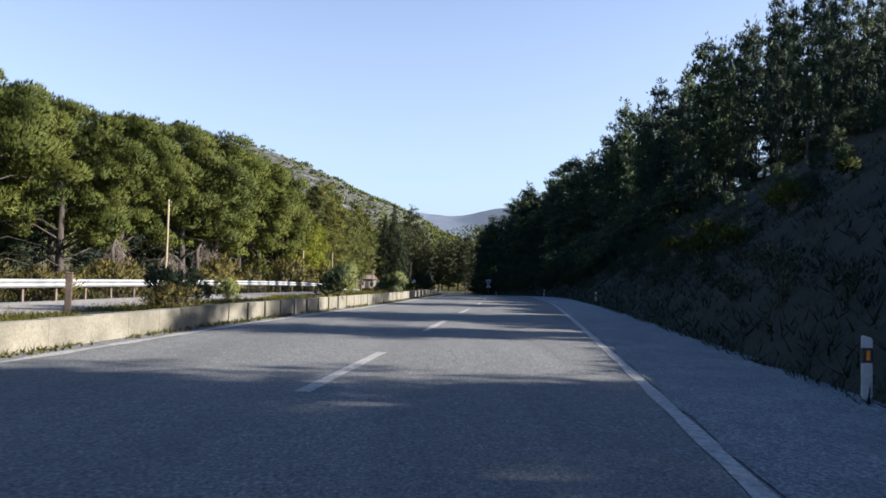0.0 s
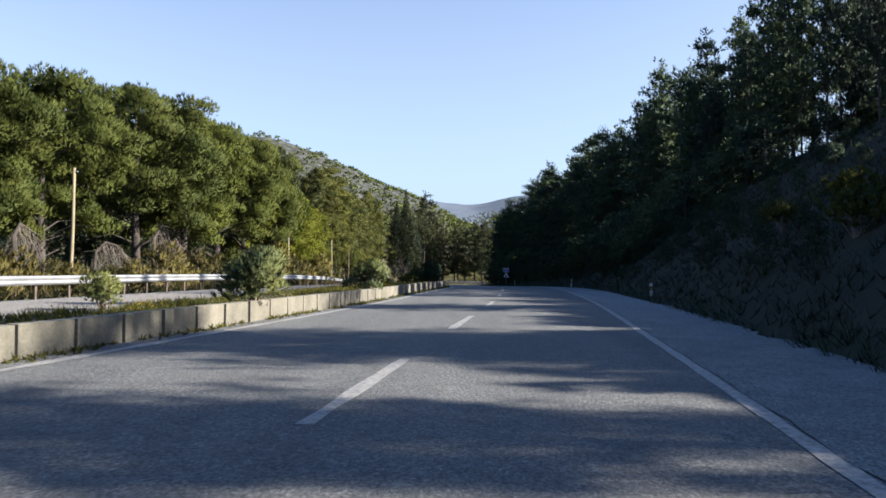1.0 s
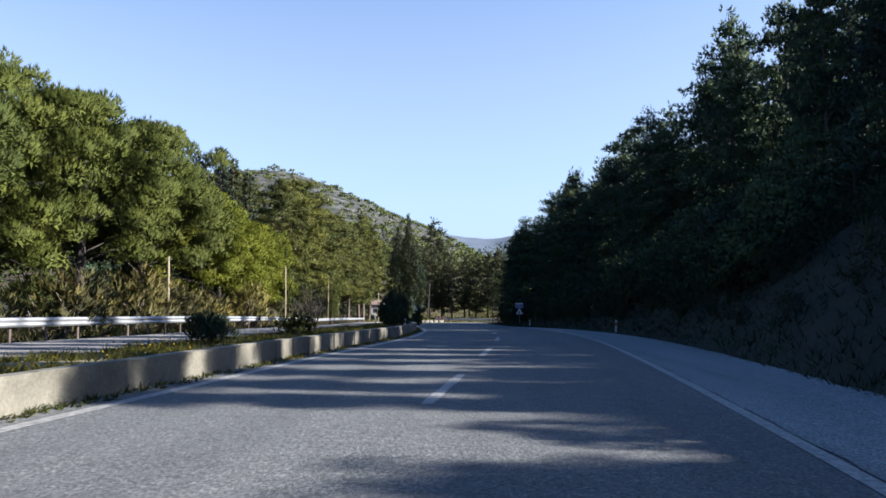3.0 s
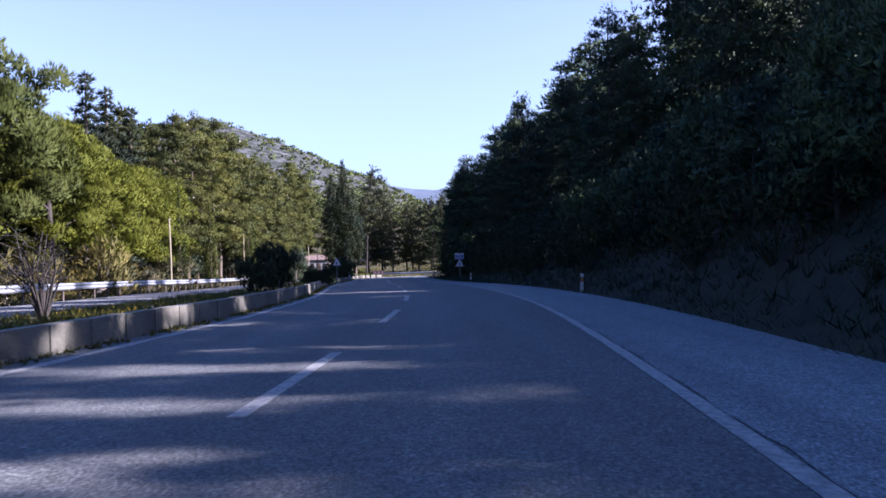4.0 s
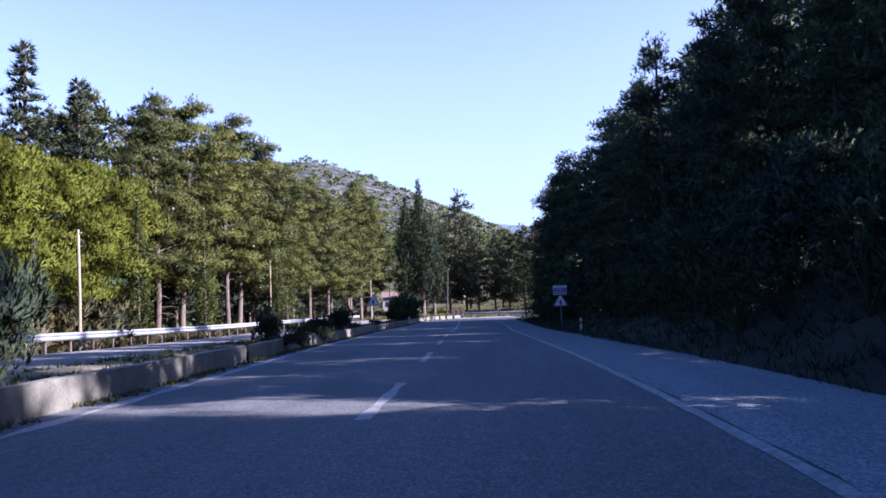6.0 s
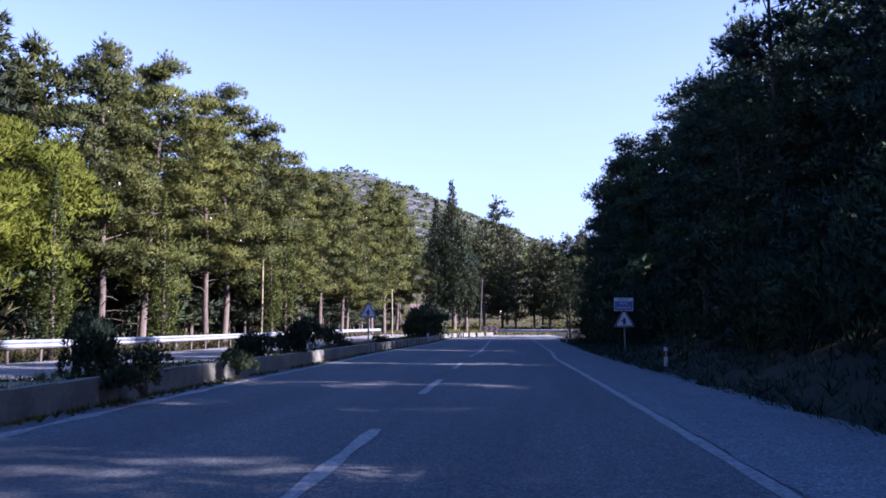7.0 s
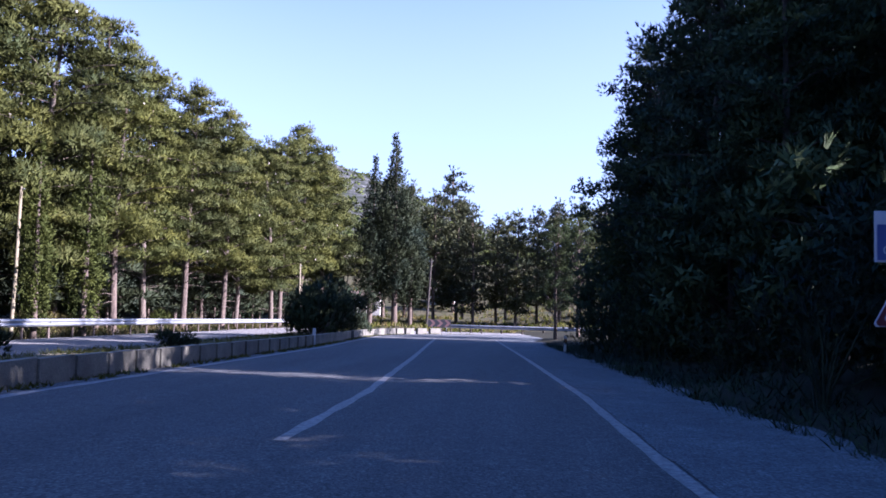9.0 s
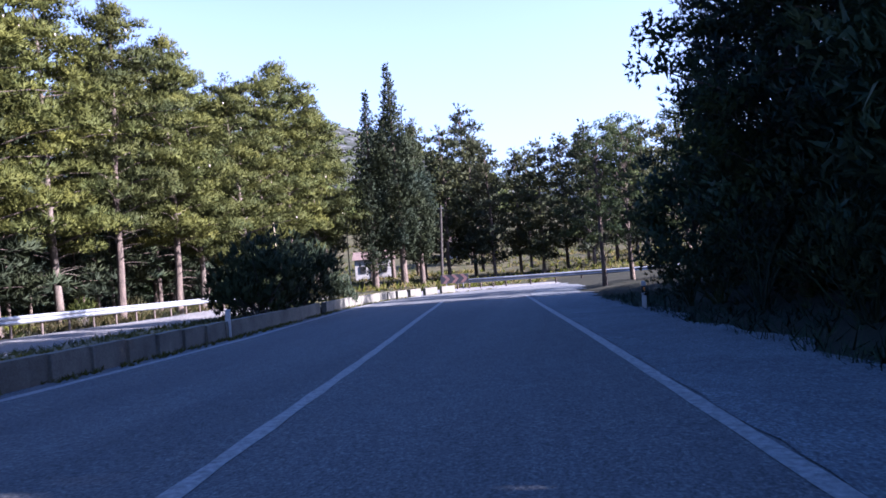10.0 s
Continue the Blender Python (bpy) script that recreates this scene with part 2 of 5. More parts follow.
def ground_material():
    m, nt, b = material("dry_ground", 0.95)
    b.inputs["Specular IOR Level"].default_value = 0.05
    a = ramp(nt, noise_node(nt, 0.35, 6, 0.65), [(0.3, (0.035, 0.042, 0.016)), (0.5, (0.06, 0.055, 0.03)), (0.72, (0.11, 0.09, 0.055))])
    f = ramp(nt, noise_node(nt, 12, 6, 0.75), [(0.25, (0.55, 0.55, 0.55)), (0.75, (1.35, 1.35, 1.3))])
    c = mix(nt, a, f, 1.0, "MULTIPLY")
    shaded_litter = ramp(nt, noise_node(nt, 0.8, 6, 0.7), [(0.3, (0.02, 0.022, 0.016)), (0.6, (0.034, 0.032, 0.023)), (0.8, (0.055, 0.046, 0.032))])
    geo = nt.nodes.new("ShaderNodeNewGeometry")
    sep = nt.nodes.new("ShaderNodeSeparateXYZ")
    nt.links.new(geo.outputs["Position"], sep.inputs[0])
    wood = nt.nodes.new("ShaderNodeMapRange")                   # needles and litter in the woods, darkened by painted shade; open grass past the bend
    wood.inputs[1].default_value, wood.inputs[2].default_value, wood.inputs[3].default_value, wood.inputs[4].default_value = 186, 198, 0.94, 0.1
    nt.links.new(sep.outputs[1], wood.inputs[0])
    c = mix(nt, c, mix(nt, shaded_litter, f, 1.0, "MULTIPLY"), wood.outputs[0])
    # bare grey limestone where the land is high
    rock = ramp(nt, noise_node(nt, 0.13, 9, 0.75), [(0.4, (0.022, 0.027, 0.018)), (0.52, (0.045, 0.046, 0.04)), (0.64, (0.13, 0.13, 0.128))])
    hi = nt.nodes.new("ShaderNodeMapRange")
    hi.inputs[1].default_value, hi.inputs[2].default_value = 22, 60
    nt.links.new(sep.outputs[2], hi.inputs[0])
    c = mix(nt, c, rock, hi.outputs[0])
    # the haze of distance, mixed into the far hills as blue-grey colour
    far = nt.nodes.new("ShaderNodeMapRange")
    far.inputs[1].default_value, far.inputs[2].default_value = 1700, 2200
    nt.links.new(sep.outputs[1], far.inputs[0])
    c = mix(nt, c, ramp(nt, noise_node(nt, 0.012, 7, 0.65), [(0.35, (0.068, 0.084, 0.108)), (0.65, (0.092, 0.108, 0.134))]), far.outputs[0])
    nt.links.new(c, b.inputs["Base Color"])
    bump(nt, b, noise_node(nt, 5, 8, 0.7), 0.35, 0.1)
    return m


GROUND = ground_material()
SOIL = two_scale("median_soil", (0.09, 0.0825, 0.0375), (0.195, 0.158, 0.09), 18, 0.9, 0.95, 0.8, depth=0.05)
CONE = two_scale("pine_cones", (0.3, 0.25, 0.2), (0.5, 0.44, 0.37), 30, 3.0, 0.9, 0.3)
PLASTER = plain("pale_plaster", (0.42, 0.4, 0.36), 0.9)
ROOF = two_scale("roof_tiles", (0.09, 0.06, 0.048), (0.16, 0.11, 0.085), 20, 2, 0.85, 0.4)

# ---- building blocks ----


def mesh_of(name, verts, faces, mats, smooth=False, slots=None):
    me = bpy.data.meshes.new(name)
    me.from_pydata([tuple(v) for v in verts], [], [tuple(f) for f in faces])
    for m in (mats if isinstance(mats, (list, tuple)) else [mats]):
        me.materials.append(m)
    if slots is not None:
        me.polygons.foreach_set("material_index", np.asarray(slots, dtype=np.int32))
    if smooth:
        me.polygons.foreach_set("use_smooth", np.ones(len(me.polygons), dtype=bool))
    me.update()
    return me


def part(name, data, mat, parent, label="", at=None):
    """Link a bmesh or mesh as one object under a thing or a part."""
    if isinstance(data, bmesh.types.BMesh):
        me = bpy.data.meshes.new(name)
        data.to_mesh(me)
        data.free()
        me.materials.append(mat)
    else:
        me = data
    ob = new(name, me)
    ob.parent = parent
    if at is not None:
        ob.matrix_basis = at
    return tagged(ob, label)


def box(sx, sy, sz, centre=(0, 0, 0), bevel=0.0, seg=1):
    bm = bmesh.new()
    bmesh.ops.create_cube(bm, size=1, matrix=Matrix.Translation(centre) @ Matrix.Diagonal((sx, sy, sz, 1)))
    if bevel:
        bmesh.ops.bevel(bm, geom=bm.edges[:], offset=bevel, segments=seg, affect="EDGES")
    return bm


def rod(r0, r1, a, b, sides=8):
    bm = bmesh.new()
    a, b = Vector(a), Vector(b)
    q = (b - a).to_track_quat("Z", "Y").to_matrix().to_4x4()
    bmesh.ops.create_cone(bm, cap_ends=True, segments=sides, radius1=r0, radius2=r1, depth=(b - a).length, matrix=Matrix.Translation((a + b) / 2) @ q)
    return bm


def tube(points, radii, sides=6):
    """A bent, tapering tube: vertices and quads."""
    P = [Vector(p) for p in points]
    V, F = [], []
    for i, p in enumerate(P):
        d = (P[min(i + 1, len(P) - 1)] - P[max(i - 1, 0)]).normalized()
        u = d.orthogonal().normalized()
        w = d.cross(u)
        for k in range(sides):
            a = 2 * math.pi * k / sides
            V.append(p + radii[i] * (math.cos(a) * u + math.sin(a) * w))
    for i in range(len(P) - 1):
        for k in range(sides):
            F.append((i * sides + k, i * sides + (k + 1) % sides, (i + 1) * sides + (k + 1) % sides, (i + 1) * sides + k))
    return V, F


def joined(pieces):
    V, F = [], []
    for v, f in pieces:
        o = len(V)
        V.extend(v)
        F.extend(tuple(i + o for i in q) for q in f)
    return V, F


# ---- the line of the road ----
PROFILE = [-0.203, 0.0, 0.19, 0.2, -0.13, -0.69, -1.07, -1.47, -1.86, -2.26]   # height of the road every 30 m from y = -30


def road_z(y):
    u = min(max((y + 30) / 30, 0), len(PROFILE) - 1.001)
    i = int(u)
    t = u - i
    a, b, c, d = (PROFILE[min(max(i + j, 0), len(PROFILE) - 1)] for j in (-1, 0, 1, 2))
    return b + 0.5 * t * (c - a + t * (2 * a - 5 * b + 4 * c - d + t * (3 * (b - c) + d - a)))


CENTRE = [(-9.2, -75), (-4.6, -22), (-2.2, 0), (-0.85, 12.3), (0.59, 26), (1.88, 39), (2.97, 54), (3.55, 66), (3.5, 76), (3.0, 86), (1.95, 100), (1.2, 109.5),
          (0.45, 118.5), (-0.75, 136), (-1.85, 152), (-2.2, 160), (-1.2, 167), (3, 171.5), (10, 173), (26, 173.5), (75, 172)]


def spline(ctrl, step=0.5):
    out = []
    for i in range(len(ctrl) - 1):
        p = [Vector(ctrl[min(max(i + k, 0), len(ctrl) - 1)]) for k in (-1, 0, 1, 2)]
        n = max(2, int((p[2] - p[1]).length / step))
        t1, t2 = (p[2] - p[0]) / max(1e-6, (p[2] - p[0]).length), (p[3] - p[1]) / max(1e-6, (p[3] - p[1]).length)
        L = (p[2] - p[1]).length
        for k in range(n):
            t = k / n
            out.append((2 * t**3 - 3 * t**2 + 1) * p[1] + (t**3 - 2 * t**2 + t) * L * t1 + (-2 * t**3 + 3 * t**2) * p[2] + (t**3 - t**2) * L * t2)
    out.append(Vector(ctrl[-1]))
    return out


LINE = spline(CENTRE)
ARC = [0.0]
for _p, _q in zip(LINE, LINE[1:]):
    ARC.append(ARC[-1] + (_q - _p).length)
ARC = np.array(ARC)
LX, LY = np.array([p[0] for p in LINE]), np.array([p[1] for p in LINE])
S0 = float(np.interp(0.0, LY[:int(len(LY) * 0.6)], ARC[:int(len(LY) * 0.6)]))
ARC -= S0                                                     # arc length 0 beside y = 0


def on_road(s, off, dz=0.0):
    """The point at arc length s, off metres right of the centre line, dz above the road."""
    x, y = float(np.interp(s, ARC, LX)), float(np.interp(s, ARC, LY))
    x2, y2 = float(np.interp(s + 0.6, ARC, LX)), float(np.interp(s + 0.6, ARC, LY))
    x1, y1 = float(np.interp(s - 0.6, ARC, LX)), float(np.interp(s - 0.6, ARC, LY))
    d = Vector((x2 - x1, y2 - y1)).normalized()
    px, py = x + d.y * off, y - d.x * off
    return Vector((px, py, road_z(py) + dz))


def heading(s):
    a, b = on_road(s - 0.5, 0), on_road(s + 0.5, 0)
    return math.degrees(math.atan2(b.y - a.y, b.x - a.x)) - 90


def centre_x(y):
    """The centre line's x at a y before the bend, carried straight on past it."""
    n = int(np.argmax(LY > 158))
    return float(np.interp(y, LY[:n], LX[:n])) - max(0.0, y - 158) * 0.05


def kerb_off(s):
    return -float(np.interp(s, [-80, 0, 18, 28, 40, 51, 66, 79, 103, 122, 131, 142, 155, 165, 180], [4.6, 4.6, 4.6, 4.2, 4.0, 4.1, 3.85, 4.0, 4.75, 4.9, 4.6, 4.1, 4.2, 4.2, 4.0]))


def smoothstep(a, b, x):
    t = min(max((x - a) / (b - a), 0), 1)
    return t * t * (3 - 2 * t)


SMAX = float(ARC[-1])
LEFT_SPAN = 186.0


def left_line(y, off):
    """A point beside the opposite carriageway, off metres from the centre line, going straight on where the near road bends."""
    return Vector((centre_x(y) + off, y, road_z(y)))


def ribbon(name, rows, mat, smooth=True):
    """A strip through rows of points, each row from left to right."""
    n = len(rows[0])
    V = [p for r in rows for p in r]
    F = [(i * n + k, i * n + k + 1, (i + 1) * n + k + 1, (i + 1) * n + k) for i in range(len(rows) - 1) for k in range(n - 1)]
    return mesh_of(name, V, F, mat, smooth)


# ---- ground ----


def shoulder(y):
    """Outer edge of the shoulder, from the centre line."""
    return 5.6 + float(np.interp(y, [44, 56, 84, 98], [0.0, 0.3, 0.3, 0.0]))


def land(x, y):
    """Height of the ground."""
    off = x - centre_x(y)
    z = road_z(y) - 0.07
    open_end = smoothstep(120, 150, y)                         # the banks sink towards the junction
    if off > shoulder(y):
        d = off - shoulder(y)
        steep = (0.7 + 0.1 * smoothstep(28, 46, y)) * (1 - smoothstep(55, 140, y)) + 0.1
        top = 17 * (1 - smoothstep(90, 150, y)) + 1.5
        rise = top * (1 - math.exp(-d * steep / top)) if top > 0.1 else 0
        bumps = 0.5 * min(1, d / 3) * noise.noise(Vector((x * 0.25, y * 0.25, 0))) + 0.25 * min(1, d / 2) * noise.noise(Vector((x * 0.9, y * 0.9, 3)))
        z += rise + bumps * (1 - 0.6 * open_end) + max(0, d - 30) * 0.02
    if off < -15.8:
        d = -15.8 - off
        z += 0.03 * min(d, 60) * smoothstep(0, 20, d) + 0.35 * min(1, d / 3) * noise.noise(Vector((x * 0.2, y * 0.2, 5)))
        z += smoothstep(25, 110, d) * 5 * (1 - smoothstep(140, 210, y) * 0.3)
    if y > 183:
        z += smoothstep(190, 230, y) * 1.2 + smoothstep(228, 330, y) * 13.0 + 0.5 * noise.noise(Vector((x * 0.08, y * 0.08, 1))) * smoothstep(183, 195, y)
    if 300 < y < 2200:                                          # the rocky ridge
        crest = float(np.interp(x, [-600, -380, -215, -60, 0, 130], [70, 112, 129, 75, 40, 0]))
        crest *= 1 + 0.05 * noise.noise(Vector((x * 0.02, y * 0.02, 2))) + 0.025 * noise.noise(Vector((x * 0.08, y * 0.08, 7)))
        z += crest * math.exp(-((y - 900) / 270) ** 2)
    if y > 1500:
        r = 1 + 0.012 * noise.noise(Vector((x * 0.03, 0, 8))) + 0.03 * noise.noise(Vector((x * 0.006, y * 0.002, 9)))
        crest = float(np.interp(x, [-2600, -600, -330, -178, -84, 21, 84, 126, 188, 320, 800, 2600], [290, 330, 292, 263, 243, 229, 231, 243, 257, 272, 240, 210]))
        z += crest * r * math.exp(-((y - 3000) / 700) ** 2)
    return z


def build_ground():
    offs = [-2600, -1900, -1400, -1050, -850, -700, -600, -520, -450, -390, -340, -300, -260, -225, -195, -170, -148, -128, -110, -95, -82, -71, -62, -54, -47, -41, -36, -32, -28.5, -25.5, -23, -21, -19.5, -18, -16.8, -15.8, -12,
            -8, -4, 0, 3.5, 5.6, 6.2, 7, 8, 9, 10.2, 11.5, 13, 14.6, 16.4, 18.4, 20.6, 23, 26, 30, 35, 41, 48, 57, 68, 82, 100, 125, 150, 180, 210, 245, 280, 330, 380, 450, 520, 720, 1000, 1400, 1900, 2600]
    ys = list(np.arange(-90, 262, 2.0)) + list(np.arange(264, 400, 8.0)) + list(np.arange(400, 1500, 25.0)) + list(np.arange(1500, 4401, 90.0))
    rows = [[Vector((centre_x(y) + o, y, land(centre_x(y) + o, y))) for o in offs] for y in ys]
    tagged(new("ground", ribbon("ground", rows, GROUND)), "dry brown earth with sparse grass, shade-toned in the woods, rising into banks and haze-tinted hills", "ground", kind="structure")


build_ground()

# ---- roads ----


def stations(a, b, step=1.0):
    n = max(2, int((b - a) / step) + 1)
    return [a + (b - a) * i / (n - 1) for i in range(n)]


def build_roads():
    rows = [[on_road(s, kerb_off(s) - 0.1 + (4.15 - kerb_off(s) + 0.1) * k / 6) for k in range(7)] for s in stations(-70, SMAX)]
    tagged(new("road", ribbon("road", rows, ASPHALT)), "worn grey two-lane asphalt road, coarse and patchy", "road", kind="structure")
    rows = [[on_road(s, o, 0.009 if o < 4.0 else 0.005 if o < 4.4 else -0.004) for o in (3.54 + float(np.interp(s, [117, 124, 136, 150], [0, 0.23, 0.15, 0])) + 0.02 * math.sin(s * 2.9) + 0.015 * math.sin(s * 7.1), 4.3, 5.0, shoulder(s) + 0.15 + 0.18 * math.sin(s * 0.9) + 0.14 * math.sin(s * 2.3 + 1))] for s in stations(-70, SMAX, 0.35)]
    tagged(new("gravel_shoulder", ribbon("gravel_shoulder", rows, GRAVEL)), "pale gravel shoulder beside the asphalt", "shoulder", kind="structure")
    rows = [[left_line(y, o) for o in (-14.6, -12.5, -10.2, -8.0)] for y in stations(-80, LEFT_SPAN, 2)]
    tagged(new("road_opposite", ribbon("road_opposite", rows, ASPHALT_OLD)), "pale worn asphalt of the opposite carriageway", "road", kind="structure")
    # paved ground of the junction past the end of the median
    rows = [[Vector((x, y, road_z(y) - 0.02)) for x in (-22, -12, -4, 4, 12, 30, 75)] for y in (166, 170, 175, 180, 184)]
    tagged(new("road_junction", ribbon("road_junction", rows, ASPHALT_OLD)), "pale asphalt where the two carriageways bend", "road", kind="structure")
    rows = [[left_line(y, o) + Vector((0, 0, dz)) for o, dz in ((-15.9, -0.06), (-14.55, 0.004))] for y in stations(-80, LEFT_SPAN, 3)]
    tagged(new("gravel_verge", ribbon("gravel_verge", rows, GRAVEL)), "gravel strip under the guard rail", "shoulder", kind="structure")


def strip(name, s0, s1, off, width, parent, wobble=0.012):
    rows = []
    for s in stations(s0, s1, 0.6):
        o = off(s) if callable(off) else off
        w = width / 2 + wobble * math.sin(s * 3.1) + wobble * math.sin(s * 7.3)
        rows.append([on_road(s, o - w, 0.006), on_road(s, o + w, 0.006)])
    return part(name, ribbon(name, rows, PAINT), PAINT, parent)


def build_markings():
    def shift(s):
        return float(np.interp(s, [117, 124, 136, 150, 157], [0, 0.23, 0.15, 0.0, -0.1]))

    marks = tagged(new("road_markings"), "worn white painted lane lines on the asphalt", "road marking", kind="structure")
    strip("edge_line", -70, 157, lambda s: 3.45 + shift(s), 0.14, marks, 0.006)
    strip("edge_line", -70, 172, lambda s: kerb_off(s) + 0.5, 0.19, marks, 0.03)
    strip("centre_line", 118.6, 157, shift, 0.15, marks)
    for i in range(-7, 12):
        s = 17.1 + 9.17 * i
        if s < 117:
            strip("dash", s, s + 4.2, 0.0, 0.15, marks)


build_roads()
build_markings()

# ---- median ----


def build_kerb():
    kerb = tagged(new("median_kerb"), "low cream concrete kerb wall of separate blocks along the median", "kerb", kind="structure")
    rng = random.Random(4)
    shapes = []
    for v in range(5):
        bm = box(0.2, 1.152, 0.5, (0, 0, 0.2), 0.005, 1)
        for vert in bm.verts:
            vert.co += Vector((rng.uniform(-1, 1), rng.uniform(-1, 1), rng.uniform(-1, 1))) * 0.004
        me = bpy.data.meshes.new("kerb_block")
        bm.to_mesh(me)
        bm.free()
        me.materials.append(CONCRETE)
        shapes.append(me)
    s, last = -40.0, on_road(-41.15, kerb_off(-41.15) - 0.1, -0.03)
    while s < 185:
        p = on_road(s, kerb_off(s) - 0.1, -0.03)
        if (p - last).length < 1.149:
            s += 0.004
            continue
        last = p
        if p.y > 170 and p.x > -3.2:
            break
        gap = 78.9 < p.y < 80.0 or 92.6 < s < 93.8 or 152 < s < 153
        if not gap:
            part("kerb_block", shapes[rng.randrange(5)], CONCRETE, kerb, at=pose(*p, rng.uniform(-0.2, 0.2), rng.uniform(-0.5, 0.5), heading(s) + rng.uniform(-0.15, 0.15)))
        s += 1.08


def build_median():
    rows = []
    for y in stations(-80, 176, 1.0):
        k = kerb_off(y) - 0.2
        row = []
        for f in (0, 0.12, 0.3, 0.5, 0.7, 0.88, 1):
            o = k + (-8.0 - k) * f
            p = left_line(y, o)
            p.z += (0.27 + 0.06 * noise.noise(Vector((p.x * 0.8, y * 0.8, 0)))) * min(1, (1 - f) * 5) - 0.03
            row.append(p)
        rows.append(row[::-1])
    tagged(new("median_strip", ribbon("median_strip", rows, SOIL)), "raised earth strip between the carriageways", "median", kind="structure")


build_kerb()
build_median()

# ---- guard rails, posts, poles, signs ----


def beam_mesh(length):
    """W-shaped steel beam along y."""
    prof = [(0.0, 0.0), (0.05, 0.04), (0.07, 0.075), (0.05, 0.11), (0.0, 0.155), (0.05, 0.2), (0.07, 0.235), (0.05, 0.27), (0.0, 0.31)]
    prof = prof + [(x - 0.012, z) for x, z in prof[::-1]]
    V = [Vector((x, y, z)) for y in (-length / 2, length / 2) for x, z in prof]
    n = len(prof)
    F = [(k, (k + 1) % n, n + (k + 1) % n, n + k) for k in range(n)] + [tuple(range(n))[::-1], tuple(range(n, 2 * n))]
    return mesh_of("beam", V, F, STEEL)


def build_rail(name, points, label):
    rail = tagged(new(name), label, "guard rail", kind="structure")
    bm = box(0.06, 0.11, 0.95, (-0.12, 0, 0.27), 0.008)
    post = bpy.data.meshes.new("rail_post")
    bm.to_mesh(post)
    bm.free()
    post.materials.append(RUSTY)
    bm = box(0.09, 0.08, 0.2, (-0.05, 0, 0.6), 0.01)
    block = bpy.data.meshes.new("spacer")
    bm.to_mesh(block)
    bm.free()
    block.materials.append(STEEL)
    beams = {}
    rng = random.Random(8)
    for a, b in zip(points, points[1:]):
        d = b - a
        L = round(d.length + 0.06, 2)
        if L not in beams:
            beams[L] = beam_mesh(L)
        turn = math.degrees(math.atan2(d.y, d.x)) - 90
        tilt = math.degrees(math.atan2(d.z, Vector((d.x, d.y)).length))
        m = (a + b) / 2
        part("beam", beams[L], STEEL, rail, at=pose(m.x, m.y, m.z + 0.46, tilt, rng.uniform(-2, 2), turn))
        for f in (0.02, 0.52):
            p = a.lerp(b, f)
            po = part("rail_post", post, RUSTY, rail, at=pose(*p, rng.uniform(-1.5, 1.5), rng.uniform(-1.5, 1.5), turn))
            part("spacer", block, STEEL, po)
    return rail


build_rail("guard_rail_west", [left_line(y, -15.2) for y in stations(-44, 184, 4.0)], "galvanised steel guard rail on rusty posts beside the opposite carriageway")
build_rail("guard_rail_bend", [Vector((x, y, road_z(y) - 0.1)) for x, y in spline([(-4.6, 181.8), (-1, 180.2), (6, 179.2), (14, 178.6), (30, 178.6), (60, 177)], 4.0)],
           "pale steel guard rail round the outside of the bend")


def guide_post(at, lean=(0, 0), label="white plastic guide post with a black band"):
    ob = tagged(new("guide_post"), label, "guide post", "guide posts")
    ob.matrix_basis = pose(*at, lean[0], lean[1], 0)
    bm = box(0.11, 0.045, 0.84, (0, 0, 0.3), 0.012, 2)
    for v in bm.verts:
        if v.co.z > 0.65:
            v.co.z += -0.25 * (v.co.x - 0.05)
    part("body", bm, WHITE, ob)
    part("band", box(0.116, 0.051, 0.16, (0, 0, 0.54), 0.006), BLACK, ob, "black band")
    part("reflector", box(0.04, 0.012, 0.1, (0, -0.032, 0.54), 0.004), AMBER, ob, "small amber reflector")
    return ob


for _s in ((4.35, 8.3, 0, 0), (7.95, 41.9, 2, 0), (9.35, 74.4, 2, 3.5), (7.3, 109.2, 0, 0), (4.35, 142.6, 0, 2)):
    guide_post((_s[0], _s[1], road_z(_s[1]) - 0.1), (_s[2], _s[3]))


def stake(at, high, mat, label):
    ob = tagged(new("marker_post"), label, "post", "posts in the median")
    ob.matrix_basis = pose(*at, 0, 1, 10)
    part("shaft", box(0.12, 0.06, high + 0.25, (0, 0, (high - 0.25) / 2), 0.012, 2), mat, ob)
    part("cap", box(0.13, 0.07, 0.03, (0, 0, high), 0.008), mat, ob)


stake((-7.0, 15.2, road_z(15) + 0.28), 0.78, RUSTY, "weathered brown post standing in the weeds")
for _x, _y in ((-0.95, 76.1), (-5.25, 141.3)):
    stake((_x, _y, road_z(_y) + 0.25), 0.42, WHITE, "short pale marker post behind the kerb")


for _x, _y in ((-5.9, 116.9), (-7.9, 117.2)):
    stake((_x, _y, road_z(_y) + 0.2), 0.76, WHITE, "pale grey post standing in the median grass")


def pole(x, y, high, lean):
    ob = tagged(new("wooden_pole"), "tall thin bare wooden pole behind the guard rail", "pole", "poles along the road")
    ob.matrix_basis = pose(x, y, land(x, y) - 0.3, lean[0], lean[1], 0)
    v, f = tube([(0, 0, 0), (0.02, 0.01, high * 0.5), (0, 0, high)], (0.085, 0.072, 0.055), 8)
    part("shaft", mesh_of("shaft", v, f + [tuple(range(16, 24))], WOOD_POLE, True), WOOD_POLE, ob)
    part("bracket", box(0.18, 0.05, 0.05, (0.06, 0, high - 0.15), 0.01), STEEL, ob)


